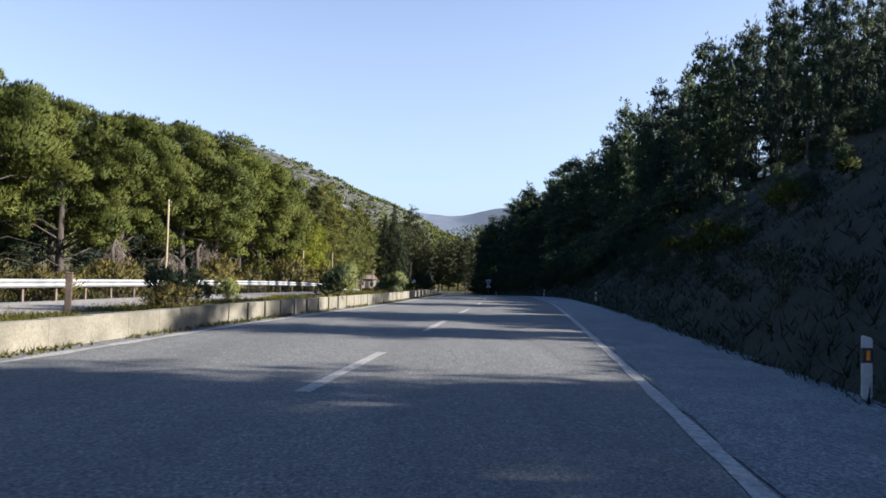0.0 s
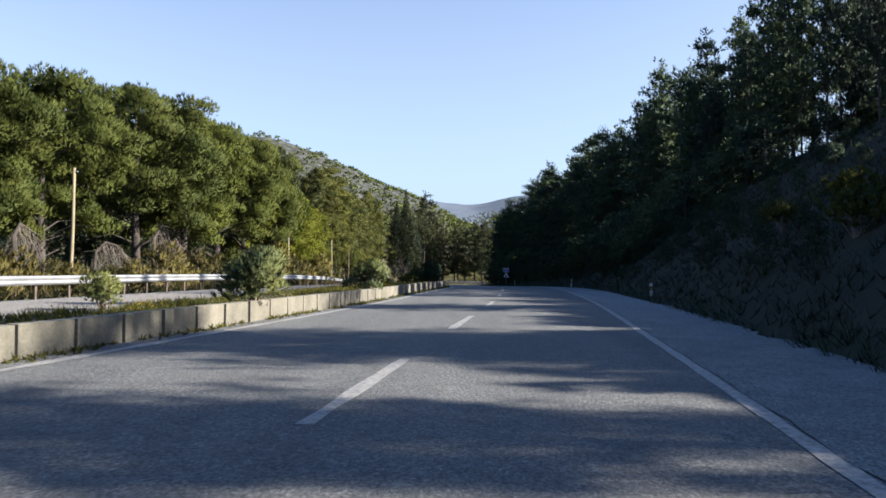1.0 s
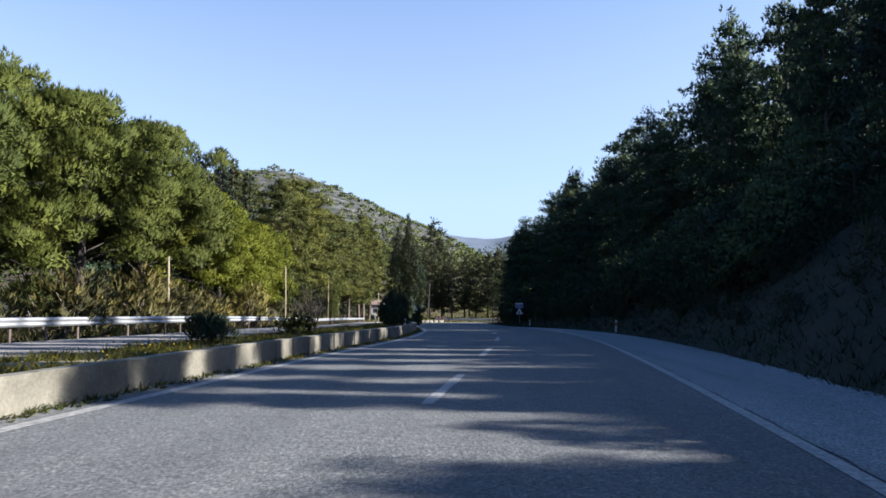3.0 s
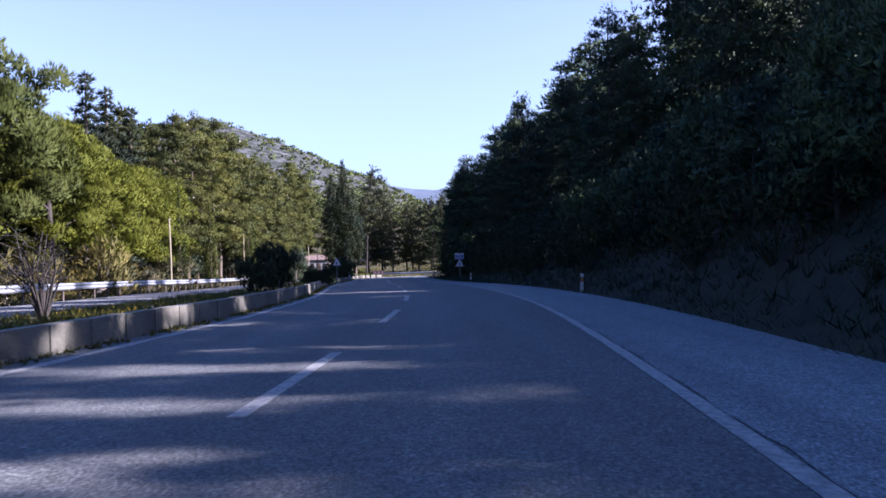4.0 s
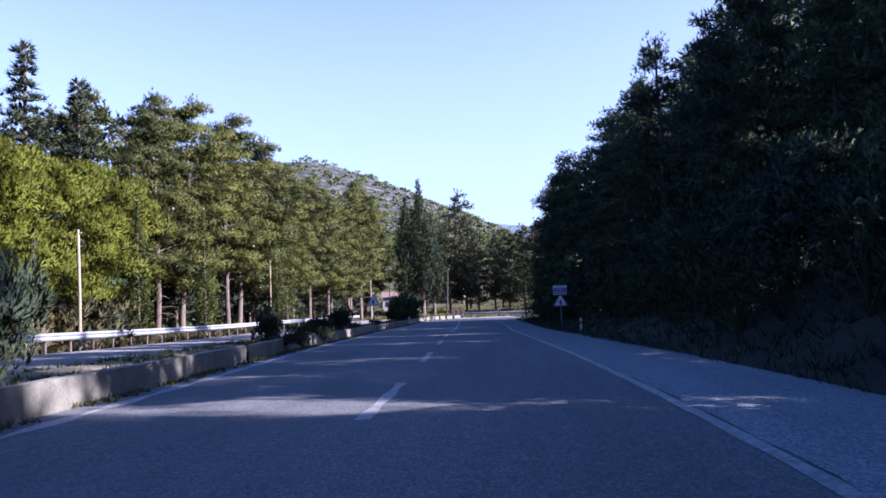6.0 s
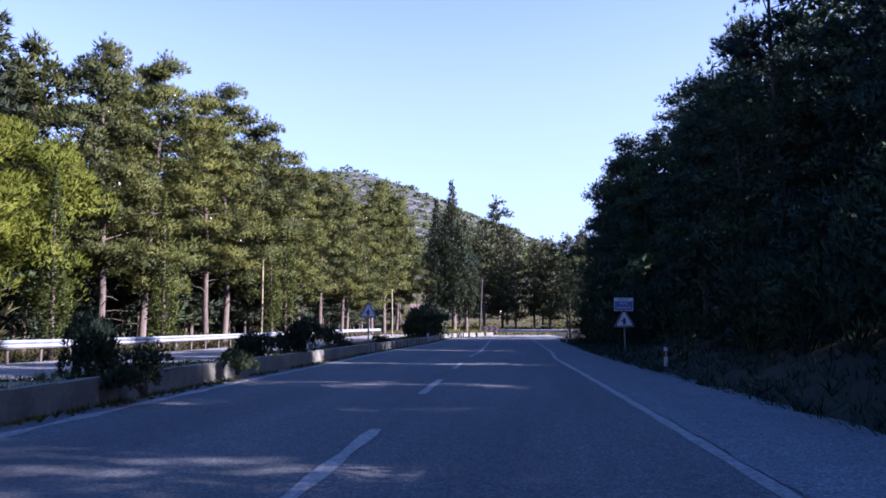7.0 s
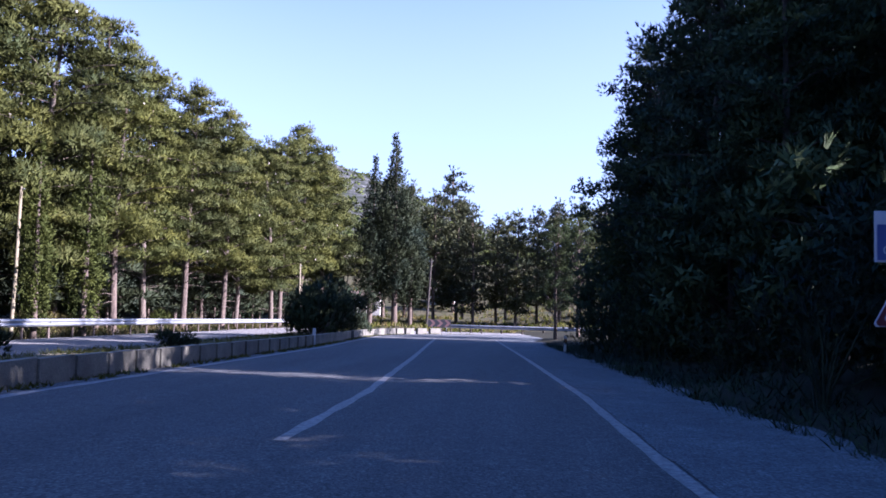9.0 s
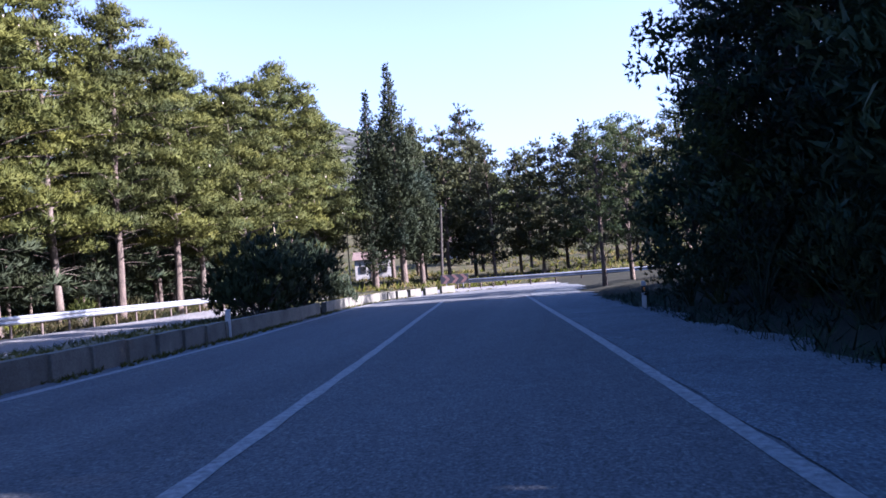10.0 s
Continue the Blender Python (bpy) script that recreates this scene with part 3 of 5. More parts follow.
for _x, _y, _h, _l in ((-14.7, 42.9, 5.4, (0, 1)), (-13.0, 75.5, 4.2, (0, 0)), (-14.4, 106, 5.6, (0, -0.5)), (-17.3, 140.8, 6.4, (0, 0.8)), (-14.6, 172, 5.5, (0, 0))):
    pole(_x, _y, _h, _l)


def triangle_plate(side, thick, mat_name, mat, y):
    bm = bmesh.new()
    r = side / math.sqrt(3)
    pts = []
    for k in range(3):
        a = math.pi / 2 + k * 2 * math.pi / 3
        for j in (-1, 0, 1):
            b = a + j * 0.55
            pts.append((math.cos(a) * r * 0.9 + math.cos(b) * r * 0.1, math.sin(a) * r * 0.9 + math.sin(b) * r * 0.1))
    vs = [bm.verts.new((x, y, z)) for x, z in pts]
    f = bm.faces.new(vs)
    ex = bmesh.ops.extrude_face_region(bm, geom=[f])
    for g in ex["geom"]:
        if isinstance(g, bmesh.types.BMVert):
            g.co.y += thick
    bmesh.ops.recalc_face_normals(bm, faces=bm.faces)
    return bm


def junction_mark(scale, y):
    """Thick upright stroke with a side road to the left, as a flat raised shape."""
    bm = bmesh.new()
    pts = [(-0.055, -0.15), (0.0, -0.115), (0.055, -0.15), (0.055, 0.08), (0.0, 0.17), (-0.055, 0.08), (-0.055, 0.035), (-0.14, 0.035), (-0.14, -0.005), (-0.055, -0.005)]
    f = bm.faces.new([bm.verts.new((x * scale, y, z * scale - 0.02 * scale)) for x, z in pts])
    ex = bmesh.ops.extrude_face_region(bm, geom=[f])
    for g in ex["geom"]:
        if isinstance(g, bmesh.types.BMVert):
            g.co.y += 0.003
    bmesh.ops.recalc_face_normals(bm, faces=bm.faces)
    return bm


def text_mesh(body, size, y, z, mat, parent, name="lettering"):
    cu = bpy.data.curves.new(name, "FONT")
    cu.body, cu.size, cu.align_x, cu.align_y, cu.extrude = body, size, "CENTER", "CENTER", 0.0015
    tmp = bpy.data.objects.new("tmp", cu)
    scene.collection.objects.link(tmp)
    me = bpy.data.meshes.new_from_object(tmp.evaluated_get(bpy.context.evaluated_depsgraph_get()))
    bpy.data.objects.remove(tmp)
    bpy.data.curves.remove(cu)
    me.materials.clear()
    me.materials.append(mat)
    return part(name, me, mat, parent, at=pose(0, y, z, 90, 0, 0))


def warning_sign(at, turn, lean, side, centre_z, board):
    ob = tagged(new("warning_sign"), "triangular warning sign" + (" under a blue board on a grey post" if board else " on a grey post in the median"), "road sign")
    ob.matrix_basis = pose(*at, 0, lean, turn)
    top = centre_z + (0.95 if board else 0.3)
    v, f = tube([(0, 0.03, -0.3), (0, 0.03, top)], (0.035, 0.035), 10)
    part("post", mesh_of("post", v, f, GREY_PAINT, True), GREY_PAINT, ob)
    plate = part("red_border", triangle_plate(side, 0.012, "", SIGN_RED, -0.018), SIGN_RED, ob, at=pose(0, 0, centre_z))
    part("rim", triangle_plate(side * 1.05, 0.006, "", SIGN_WHITE, -0.006), SIGN_WHITE, plate)
    part("field", triangle_plate(side * 0.8, 0.004, "", SIGN_WHITE, -0.024), SIGN_WHITE, plate)
    part("symbol", junction_mark(side / 0.75, -0.029), SIGN_BLACK, plate)
    if board:
        z = centre_z + 0.68
        panel = part("board", box(0.78, 0.012, 0.54, (0, -0.012, 0), 0.004), SIGN_WHITE, ob, "blue board with a white frame and header", at=pose(0, 0, z, 0, 1.5, 0))
        part("blue_field", box(0.73, 0.004, 0.375, (0, -0.0215, -0.06), 0.001), SIGN_BLUE, panel)
        text_mesh("DİKKAT", 0.115, -0.0215, 0.195, SIGN_BLACK, panel)
        text_mesh("ARAÇ", 0.13, -0.0265, 0.035, SIGN_WHITE, panel)
        text_mesh("ÇIKABİLİR", 0.13, -0.0265, -0.145, SIGN_WHITE, panel)
        part("bracket", box(0.12, 0.05, 0.04, (0, 0.02, z), 0.006), GREY_PAINT, ob)
    return ob


warning_sign((6.85, 119.6, road_z(119.6) - 0.05), 3, -1, 0.78, 1.52, True)
warning_sign((-4.15, 119.9, road_z(119.9) + 0.25), -4, 0.5, 0.75, 1.62, False)


CHEVRON_RED = plain("faded_red", (0.13, 0.07, 0.065), 0.5)


def chevron_board():
    ob = tagged(new("chevron_sign"), "faded dark red chevron board on two posts", "road sign")
    ob.matrix_basis = pose(-4.6, 181.0, road_z(181) - 0.25, 0, 0, 8)
    for x in (-0.6, 0.6):
        part("post", rod(0.04, 0.04, (x, 0.04, -0.2), (x, 0.04, 1.3)), GREY_PAINT, ob)
    part("panel", box(2.0, 0.02, 0.62, (0, 0, 1.0), 0.006), SIGN_BLACK, ob)
    for k in range(3):
        bm = bmesh.new()
        x = -0.68 + k * 0.64
        pts = [(x - 0.2, -0.3), (x + 0.05, -0.3), (x + 0.35, 0), (x + 0.05, 0.3), (x - 0.2, 0.3), (x + 0.1, 0)]
        f = bm.faces.new([bm.verts.new((a, -0.014, b + 1.0)) for a, b in pts])
        ex = bmesh.ops.extrude_face_region(bm, geom=[f])
        for g in ex["geom"]:
            if isinstance(g, bmesh.types.BMVert):
                g.co.y += 0.003
        bmesh.ops.recalc_face_normals(bm, faces=bm.faces)
        part("chevron", bm, CHEVRON_RED, ob)


chevron_board()

# ---- plants ----



def unit(rng, n):
    v = rng.normal(size=(n, 3))
    return v / np.linalg.norm(v, axis=1, keepdims=True)


def blades(rng, c, d, out, per, length, width, spread):
    """Tufts of needle-like three-cornered blades at c, fanned about d and shaded softly towards out."""
    c, d, out = np.repeat(c, per, 0), np.repeat(d, per, 0), np.repeat(out, per, 0)
    n = len(c)
    a = d + spread * unit(rng, n)
    a /= np.linalg.norm(a, axis=1, keepdims=True) + 1e-9
    s = np.cross(a, unit(rng, n))
    s /= np.linalg.norm(s, axis=1, keepdims=True) + 1e-9
    flip = np.einsum("ij,ij->i", np.cross(s, a), out) < 0
    s[flip] *= -1
    L = (length * rng.uniform(0.6, 1.25, n))[:, None]
    w = (width * rng.uniform(0.6, 1.3, n))[:, None]
    c = c + 0.12 * length * unit(rng, n)
    V = np.empty((n, 3, 3))
    V[:, 0] = c - s * w * 0.5
    V[:, 1] = c + s * w * 0.5
    V[:, 2] = c + a * L
    N = 0.85 * out + 0.15 * np.cross(s, a)
    N /= np.linalg.norm(N, axis=1, keepdims=True) + 1e-9
    return V.reshape(-1, 3), np.arange(3 * n).reshape(-1, 3), np.repeat(N, 3, 0)


def ico(level):
    bm = bmesh.new()
    bmesh.ops.create_icosphere(bm, subdivisions=level, radius=1)
    V, F = np.array([v.co[:] for v in bm.verts]), np.array([[v.index for v in f.verts] for f in bm.faces])
    bm.free()
    return V, F


KNOB = ico(1)


def knobs(rng, lobes, share):
    """Small knobbly solids, one for each lobe."""
    (T, F), n = KNOB, len(lobes)
    L = np.array(lobes)
    k = len(T)
    q = share * rng.uniform(0.7, 1.1, (n, k, 1))
    V = L[:, None, :3] + T[None] * q * (L[:, 3, None] * np.stack([np.ones(n), np.ones(n), L[:, 4]], 1))[:, None]
    FF = F[None] + (np.arange(n) * k)[:, None, None]
    return V.reshape(-1, 3), FF.reshape(-1, 3), np.tile(T, (n, 1))


def foliage(rng, lobes, density, per, length, width, spread, up=0.35, core=0.0, under=-0.35, sub=0):
    """Lobes (x, y, z, radius, flatness) covered with tufts on their outer, upper side; core: how full their inside is; sub: smaller clumps on each lobe."""
    C, D, O = [], [], []
    for x, y, z, r, fl in lobes:
        kids = [(x, y, z, r, fl)]
        big = np.array([x, y, z])
        if sub:
            w = unit(rng, sub)
            w[:, 2] = np.where(w[:, 2] < -0.3, -w[:, 2], w[:, 2])
            rr = r * rng.uniform(0.4, 0.6, sub)
            kids = [(x + w[i, 0] * r * 0.6, y + w[i, 1] * r * 0.6, z + w[i, 2] * r * fl * 0.62, rr[i], min(1.0, fl + 0.15)) for i in range(sub)]
        for kx, ky, kz, kr, kf in kids:
            n = max(4, int(density * kr * kr))
            u = unit(rng, n)
            u[:, 2] = np.where(u[:, 2] < under, -u[:, 2] * 0.6, u[:, 2])
            P = np.array([kx, ky, kz]) + u * rng.uniform(0.86, 1.0, n)[:, None] * np.array([kr, kr, kr * kf])
            if sub:
                far = (P - big) / np.array([r, r, r * fl])
                keep = np.linalg.norm(far, axis=1) > 0.62
                P, u = P[keep], u[keep]
                out = 0.55 * u + 0.65 * far[keep]
            else:
                out = u
            C.append(P)
            dd = u.copy()
            dd[:, 2] += up
            D.append(dd / (np.linalg.norm(dd, axis=1, keepdims=True) + 1e-9))
            O.append(out / (np.linalg.norm(out, axis=1, keepdims=True) + 1e-9))
    parts = [blades(rng, np.concatenate(C), np.concatenate(D), np.concatenate(O), per, length, width, spread)]
    if core:
        CC, CO = [], []
        fine = 0.62 if density >= 36 else 1.0
        for x, y, z, r, fl in lobes:                            # the dense, shaded inside
            m = max(8, int(100 * core * r * r / fine ** 2))
            v = unit(rng, m)
            if under > -0.5:                                    # open below
                v[:, 2] = np.abs(v[:, 2])
            CC.append(np.array([x, y, z]) + v * rng.uniform(0.15, 0.72, m)[:, None] * np.array([r, r, r * fl]))
            CO.append(v)
        CC, CO = np.concatenate(CC), np.concatenate(CO)
        parts.append(blades(rng, CC, unit(rng, len(CC)), CO, 1, 0.42 * fine, 0.17 * fine, 0.6))
    V, F, N, base = [], [], [], 0
    for v, f, nn in parts:
        V.append(v)
        F.append(f + base)
        N.append(nn)
        base += len(v)
    return np.concatenate(V), np.concatenate(F), np.concatenate(N)


def leaf_mesh(name, V, F, N, mat):
    me = mesh_of(name, V, F, mat, True)
    me.normals_split_custom_set_from_vertices(N)
    return me


def limb(rng, a, b, r0, r1, sag=0.1, sides=4):
    a, b = Vector(a), Vector(b)
    m = a.lerp(b, 0.5) + Vector((rng.uniform(-0.1, 0.1), rng.uniform(-0.1, 0.1), sag)) * (b - a).length
    return tube([a, m, b], (r0, (r0 + r1) / 2, r1), sides)


def tree(name, label, crown_data, trunk_data, leaf_mat, bark_mat):
    ob = tagged(new(name), label, "tree")
    part("trunk", mesh_of("trunk", *trunk_data, bark_mat, True), bark_mat, ob)
    part("crown", leaf_mesh("crown", *crown_data, leaf_mat), leaf_mat, ob)
    return ob


def bent_trunk(rng, h, r, lean=0.05):
    pts, x, y = [], 0.0, 0.0
    for k in range(6):
        pts.append((x, y, -0.5 + (h + 0.5) * k / 5))
        x += rng.uniform(-lean, lean) * h / 5
        y += rng.uniform(-lean, lean) * h / 5
    return pts, [r * 1.25, r, r * 0.85, r * 0.65, r * 0.45, r * 0.15]


def along(pts, z):
    for a, b in zip(pts, pts[1:]):
        if a[2] <= z <= b[2]:
            f = (z - a[2]) / (b[2] - a[2])
            return tuple(a[i] + (b[i] - a[i]) * f for i in range(3))
    return pts[-1]


def dome_pine(seed, h, w, base, mat, label, density=110, size=0.25, name="pine_tree", core=0.5, sub=7, n=36, swell=(0.95, 1.6), under=-0.3):
    """Round-headed pine, its crown built of rounded lobes with shaded hollows between them."""
    rng = np.random.default_rng(seed)
    pts, rad = bent_trunk(rng, h * 0.85, h * 0.022)
    pieces, lobes = [tube(pts, rad, 8)], []
    for k in range(n):
        f = (k + 0.5) / n
        z = base + (h - base - 1.0) * f ** 0.8
        t = (z - base) / (h - base)
        reach = w / 2 * math.sqrt(max(0.05, 1 - (abs(t - 0.36) / 0.68) ** 2.2))
        a = k * 2.4 + rng.uniform(-0.5, 0.5)
        q = reach * (rng.uniform(0.5, 0.9) if t < 0.8 else rng.uniform(0.1, 0.6))
        c = along(pts, min(z, pts[-1][2]))
        r = rng.uniform(*swell) * w / 8.5
        lobes.append((c[0] + q * math.cos(a), c[1] + q * math.sin(a), z, r, 0.72))
        if k % 2 == 0:
            s = along(pts, max(0.8, z - rng.uniform(0.5, 1.6)))
            pieces.append(limb(rng, s, (lobes[-1][0], lobes[-1][1], z - 0.2), 0.07, 0.02))
    lobes.append((pts[-1][0], pts[-1][1], h - 1.0, 1.3, 0.8))
    for k in range(9):                                         # bare lower branches
        a, z = rng.uniform(0, 6.28), rng.uniform(0.6, base + 1)
        s = along(pts, z)
        pieces.append(limb(rng, s, (s[0] + math.cos(a) * w * 0.3, s[1] + math.sin(a) * w * 0.3, z + rng.uniform(-0.3, 0.8)), 0.05, 0.012, 0.15, 4))
    return tree(name, label, foliage(rng, lobes, density, 7, size, size * 0.17, 0.4, 0.9, core, under, sub), joined(pieces), mat, BARK_DARK)


def tall_pine(seed, h, w, bare, mat, label, density=30, lean=0.05, bark=None, size=0.3, wide=0.055, core=0.45, sub=0, cones=0, under=-0.75):
    """Tall pine: bare lower trunk, loose crown of flat boughs, narrowing upwards."""
    rng = np.random.default_rng(seed)
    pts, rad = bent_trunk(rng, h, h * 0.0095 + 0.03, lean)
    pieces, lobes = [tube(pts, rad, 8)], []
    n = 40
    for k in range(n):
        t = (k + 0.3) / n
        z = bare + (h - bare - 0.5) * t
        reach = w / 2 * (0.6 + 0.4 * math.sin(min(1, t * 2.5) * 1.57)) * (1 - t) ** 0.38 * rng.uniform(0.55, 1.12)
        a = k * 2.4 + rng.uniform(-0.6, 0.6)
        c = along(pts, z)
        lift = rng.uniform(-0.3, 0.6)
        end = (c[0] + reach * math.cos(a), c[1] + reach * math.sin(a), z + lift)
        pieces.append(limb(rng, along(pts, max(0.5, z - 0.4)), end, 0.055 * (1 - 0.6 * t), 0.015, 0.05))
        r = rng.uniform(0.75, 1.2) * (w / 8) * (1 - 0.25 * t)
        for f, q, side in ((1.0, 1.0, 0), (0.68, 0.95, 0.32), (0.62, 0.8, -0.42), (0.3, 0.75, 0.1)):
            if f * reach > 0.35 or f == 1.0:
                lobes.append((c[0] + f * reach * math.cos(a + side), c[1] + f * reach * math.sin(a + side), z + lift * f + rng.uniform(-0.15, 0.2), r * q, 0.52))
    lobes.append((pts[-1][0], pts[-1][1], h - 0.2, 0.6, 1.2))
    for k in range(10):
        a, z = rng.uniform(0, 6.28), rng.uniform(bare * 0.4, bare + 1)
        s = along(pts, z)
        pieces.append(limb(rng, s, (s[0] + math.cos(a) * 1.3, s[1] + math.sin(a) * 1.3, z + rng.uniform(-0.3, 0.4)), 0.03, 0.008, 0.05, 4))
    if cones:
        ob = tree("pine_tree", label, foliage(rng, lobes, density, 7, size, wide, 0.55, 0.7, core, under, sub), joined(pieces), mat, bark or BARK)
        spots = []
        for i in rng.choice(len(lobes), cones):
            x, y, z, r, fl = lobes[i]
            u = unit(rng, 1)[0]
            spots.append((x + u[0] * r * 0.95, y + u[1] * r * 0.95, z + abs(u[2]) * r * fl, 0.055, 1.3))
        V, F, N = knobs(rng, spots, 1.2)
        tagged(part("cones", mesh_of("cones", V, F, CONE, True), CONE, ob, "pale brown cones scattered over the crown"), kind="stuff")
        return ob
    return tree("pine_tree", label, foliage(rng, lobes, density, 7, size, wide, 0.55, 0.7, core, under, sub), joined(pieces), mat, bark or BARK)


def cypress(seed, h, w, bare, label, density=40, mat=None):
    rng = np.random.default_rng(seed)
    pts, rad = bent_trunk(rng, h * 0.95, h * 0.012 + 0.05, 0.01)
    lobes = []
    n = int(h * 5.5)
    for k in range(n):
        t = (k + 0.5) / n
        z = bare + (h - bare) * t
        full = min(1, 0.5 + t * 2.6) * (1 - 0.12 * t) if t < 0.52 else 0.93 * ((1 - t) / 0.48) ** 1.2
        reach = w / 2 * full * rng.uniform(0.5, 1.0)
        a = k * 2.4 + rng.uniform(-0.5, 0.5)
        lobes.append((reach * 0.75 * math.cos(a), reach * 0.75 * math.sin(a), z, 0.24 + 0.72 * full * w / 4.8, 1.35))
    return tree("cypress_tree", label, foliage(rng, lobes, density, 8, 0.3, 0.085 if density > 30 else 0.12, 0.6, 1.0, 0.6, -0.8), joined([tube(pts, rad, 7)]), mat or CYPRESS, BARK)


def spruce(seed, h, w, label, density=60):
    rng = np.random.default_rng(seed)
    pts, rad = bent_trunk(rng, h, h * 0.012 + 0.03, 0.01)
    pieces, lobes = [tube(pts, rad, 7)], []
    n = int(h * 3.4)
    for k in range(n):
        t = (k + 0.5) / n
        z = 1.5 + (h - 1.5) * t
        reach = w / 2 * (1 - t) ** 0.8 * rng.uniform(0.55, 1.1)
        a = k * 2.4 + rng.uniform(-0.4, 0.4)
        end = (reach * math.cos(a), reach * math.sin(a), z - 0.1 + 0.25 * t)
        pieces.append(limb(rng, (0, 0, z), end, 0.04, 0.01, 0.03, 4))
        for f in (0.5, 1.0):
            lobes.append((end[0] * f, end[1] * f, z, 0.3 + 0.5 * (1 - t), 0.3))
    return tree("fir_tree", label, foliage(rng, lobes, density, 6, 0.4, 0.09, 0.6, 0.1), joined(pieces), CYPRESS, BARK)


def broadleaf(seed, h, w, label):
    rng = np.random.default_rng(seed)
    pts, rad = bent_trunk(rng, h * 0.9, 0.16, 0.08)
    pieces, lobes = [tube(pts, rad, 7)], []
    for k in range(40):
        t = (k + 0.5) / 40
        z = h * 0.25 + h * 0.72 * t
        reach = w / 2 * math.sin(min(1.0, t * 1.4 + 0.25) * 2.6) * rng.uniform(0.4, 1.1)
        a = k * 2.4
        c = along(pts, min(z, pts[-1][2]))
        end = (c[0] + reach * math.cos(a), c[1] + reach * math.sin(a), z)
        pieces.append(limb(rng, along(pts, max(1, z - 1.5)), end, 0.045, 0.01, 0.1, 4))
        lobes.append((*end, rng.uniform(0.5, 1.0), 0.8))
    return tree("broadleaf_tree", label, foliage(rng, lobes, 110, 7, 0.125, 0.055, 1.0, -0.2, 0.4), joined(pieces), BROAD, BARK)


def bush(name, seed, h, w, mat, label, density=60, size=0.22, width=0.06, up=0.9, cat="bush", wood=None):
    rng = np.random.default_rng(seed)
    lobes, pieces = [], []
    for k in range(16):
        a, q = rng.uniform(0, 6.28), math.sqrt(rng.uniform(0, 1)) * w / 2 * 0.72
        z = h * rng.uniform(0.14, 0.82) * (1 - 0.35 * (q / (w / 2)) ** 2)
        lobes.append((q * math.cos(a), q * math.sin(a), z, rng.uniform(0.2, 0.34) * min(w, h * 1.3), 0.85))
        pieces.append(limb(rng, (rng.uniform(-0.1, 0.1), rng.uniform(-0.1, 0.1), -0.15), lobes[-1][:3], 0.025, 0.008, 0.1, 4))
    ob = tagged(new(name), label, cat)
    part("branchwork", mesh_of("branchwork", *joined(pieces), wood or DEADWOOD, True), wood or DEADWOOD, ob)
    part("foliage", leaf_mesh("foliage", *foliage(rng, lobes, density * 4 / max(0.3, min(w, h)) ** 1.2, 7, size, width, 0.6, up), mat), mat, ob)
    return ob


class Kind:
    """A plant that is built once; every further one is a copy that shares its meshes."""

    def __init__(self, make):
        self.make, self.first = make, None

    def put(self, x, y, turn=0.0, size=1.0, tall=1.0, z=None, lean=(0, 0), group="", label=""):
        z = land(x, y) if z is None else z
        m = pose(x, y, z, lean[0], lean[1], turn) @ Matrix.Diagonal((size, size, size * tall, 1))
        if self.first is None:
            self.first = self.make()
            self.first.matrix_basis = m
            ob = self.first
        else:
            ob = copy_thing(self.first, Matrix.Identity(4))
            ob.matrix_basis = m
        return tagged(ob, label, group=group)


DOMES = [Kind(lambda k=k: dome_pine(20 + k, 12.0, (10.2, 9.4, 11.0)[k], (2.9, 2.5, 3.3)[k], PINE_A, "bushy round-headed green pine with dead lower branches")) for k in range(3)]
BACK_DOMES = [Kind(lambda k=k: dome_pine(20 + k, 12.0, (9.5, 8.5)[k], (3.2, 2.8)[k], PINE_A, "bushy round-headed green pine deeper in the wood", density=32, size=0.5, sub=4)) for k in range(2)]
YELLOW = [Kind(lambda k=k: dome_pine(40 + k, 10.5, (8.0, 9.0)[k], (1.4, 1.8)[k], PINE_Y, "dense yellow-green pine in full sunlight", density=105, size=0.21, n=32, swell=(1.15, 1.8), under=-0.4)) for k in range(2)]
TALLS = [Kind(lambda k=k: tall_pine(60 + k, 16.0, (8.5, 9.5, 8.0, 9.0)[k], (4.0, 3.2, 4.8, 3.6)[k], PINE_B, "tall olive pine with a bare lower trunk", density=80, lean=(0.04, 0.09, 0.05, 0.07)[k], size=0.22, wide=0.036, under=-0.35, bark=BARK_PALE if k % 2 else BARK, cones=14)) for k in range(4)]
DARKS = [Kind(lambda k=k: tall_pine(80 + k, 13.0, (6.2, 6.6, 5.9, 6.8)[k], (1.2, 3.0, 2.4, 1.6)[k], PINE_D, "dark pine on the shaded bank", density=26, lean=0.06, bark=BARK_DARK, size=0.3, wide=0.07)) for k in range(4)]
BACKS = [Kind(lambda k=k: tall_pine(60 + k, 16.0, (8.5, 9.5)[k], (5.0, 4.4)[k], PINE_B, "tall olive pine with a bare lower trunk", density=12, lean=(0.04, 0.09)[k], size=0.42, wide=0.12)) for k in range(2)]
DEEP = [Kind(lambda k=k: tall_pine(80 + k, 13.0, (6.4, 6.8)[k], (1.2, 2.4)[k], PINE_D, "dark pine deeper in the wood on the bank", density=12, lean=0.06, bark=BARK_DARK, size=0.4, wide=0.12)) for k in range(2)]
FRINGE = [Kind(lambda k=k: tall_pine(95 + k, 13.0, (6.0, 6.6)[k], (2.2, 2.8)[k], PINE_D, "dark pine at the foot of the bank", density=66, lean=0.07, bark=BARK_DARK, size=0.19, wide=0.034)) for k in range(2)]
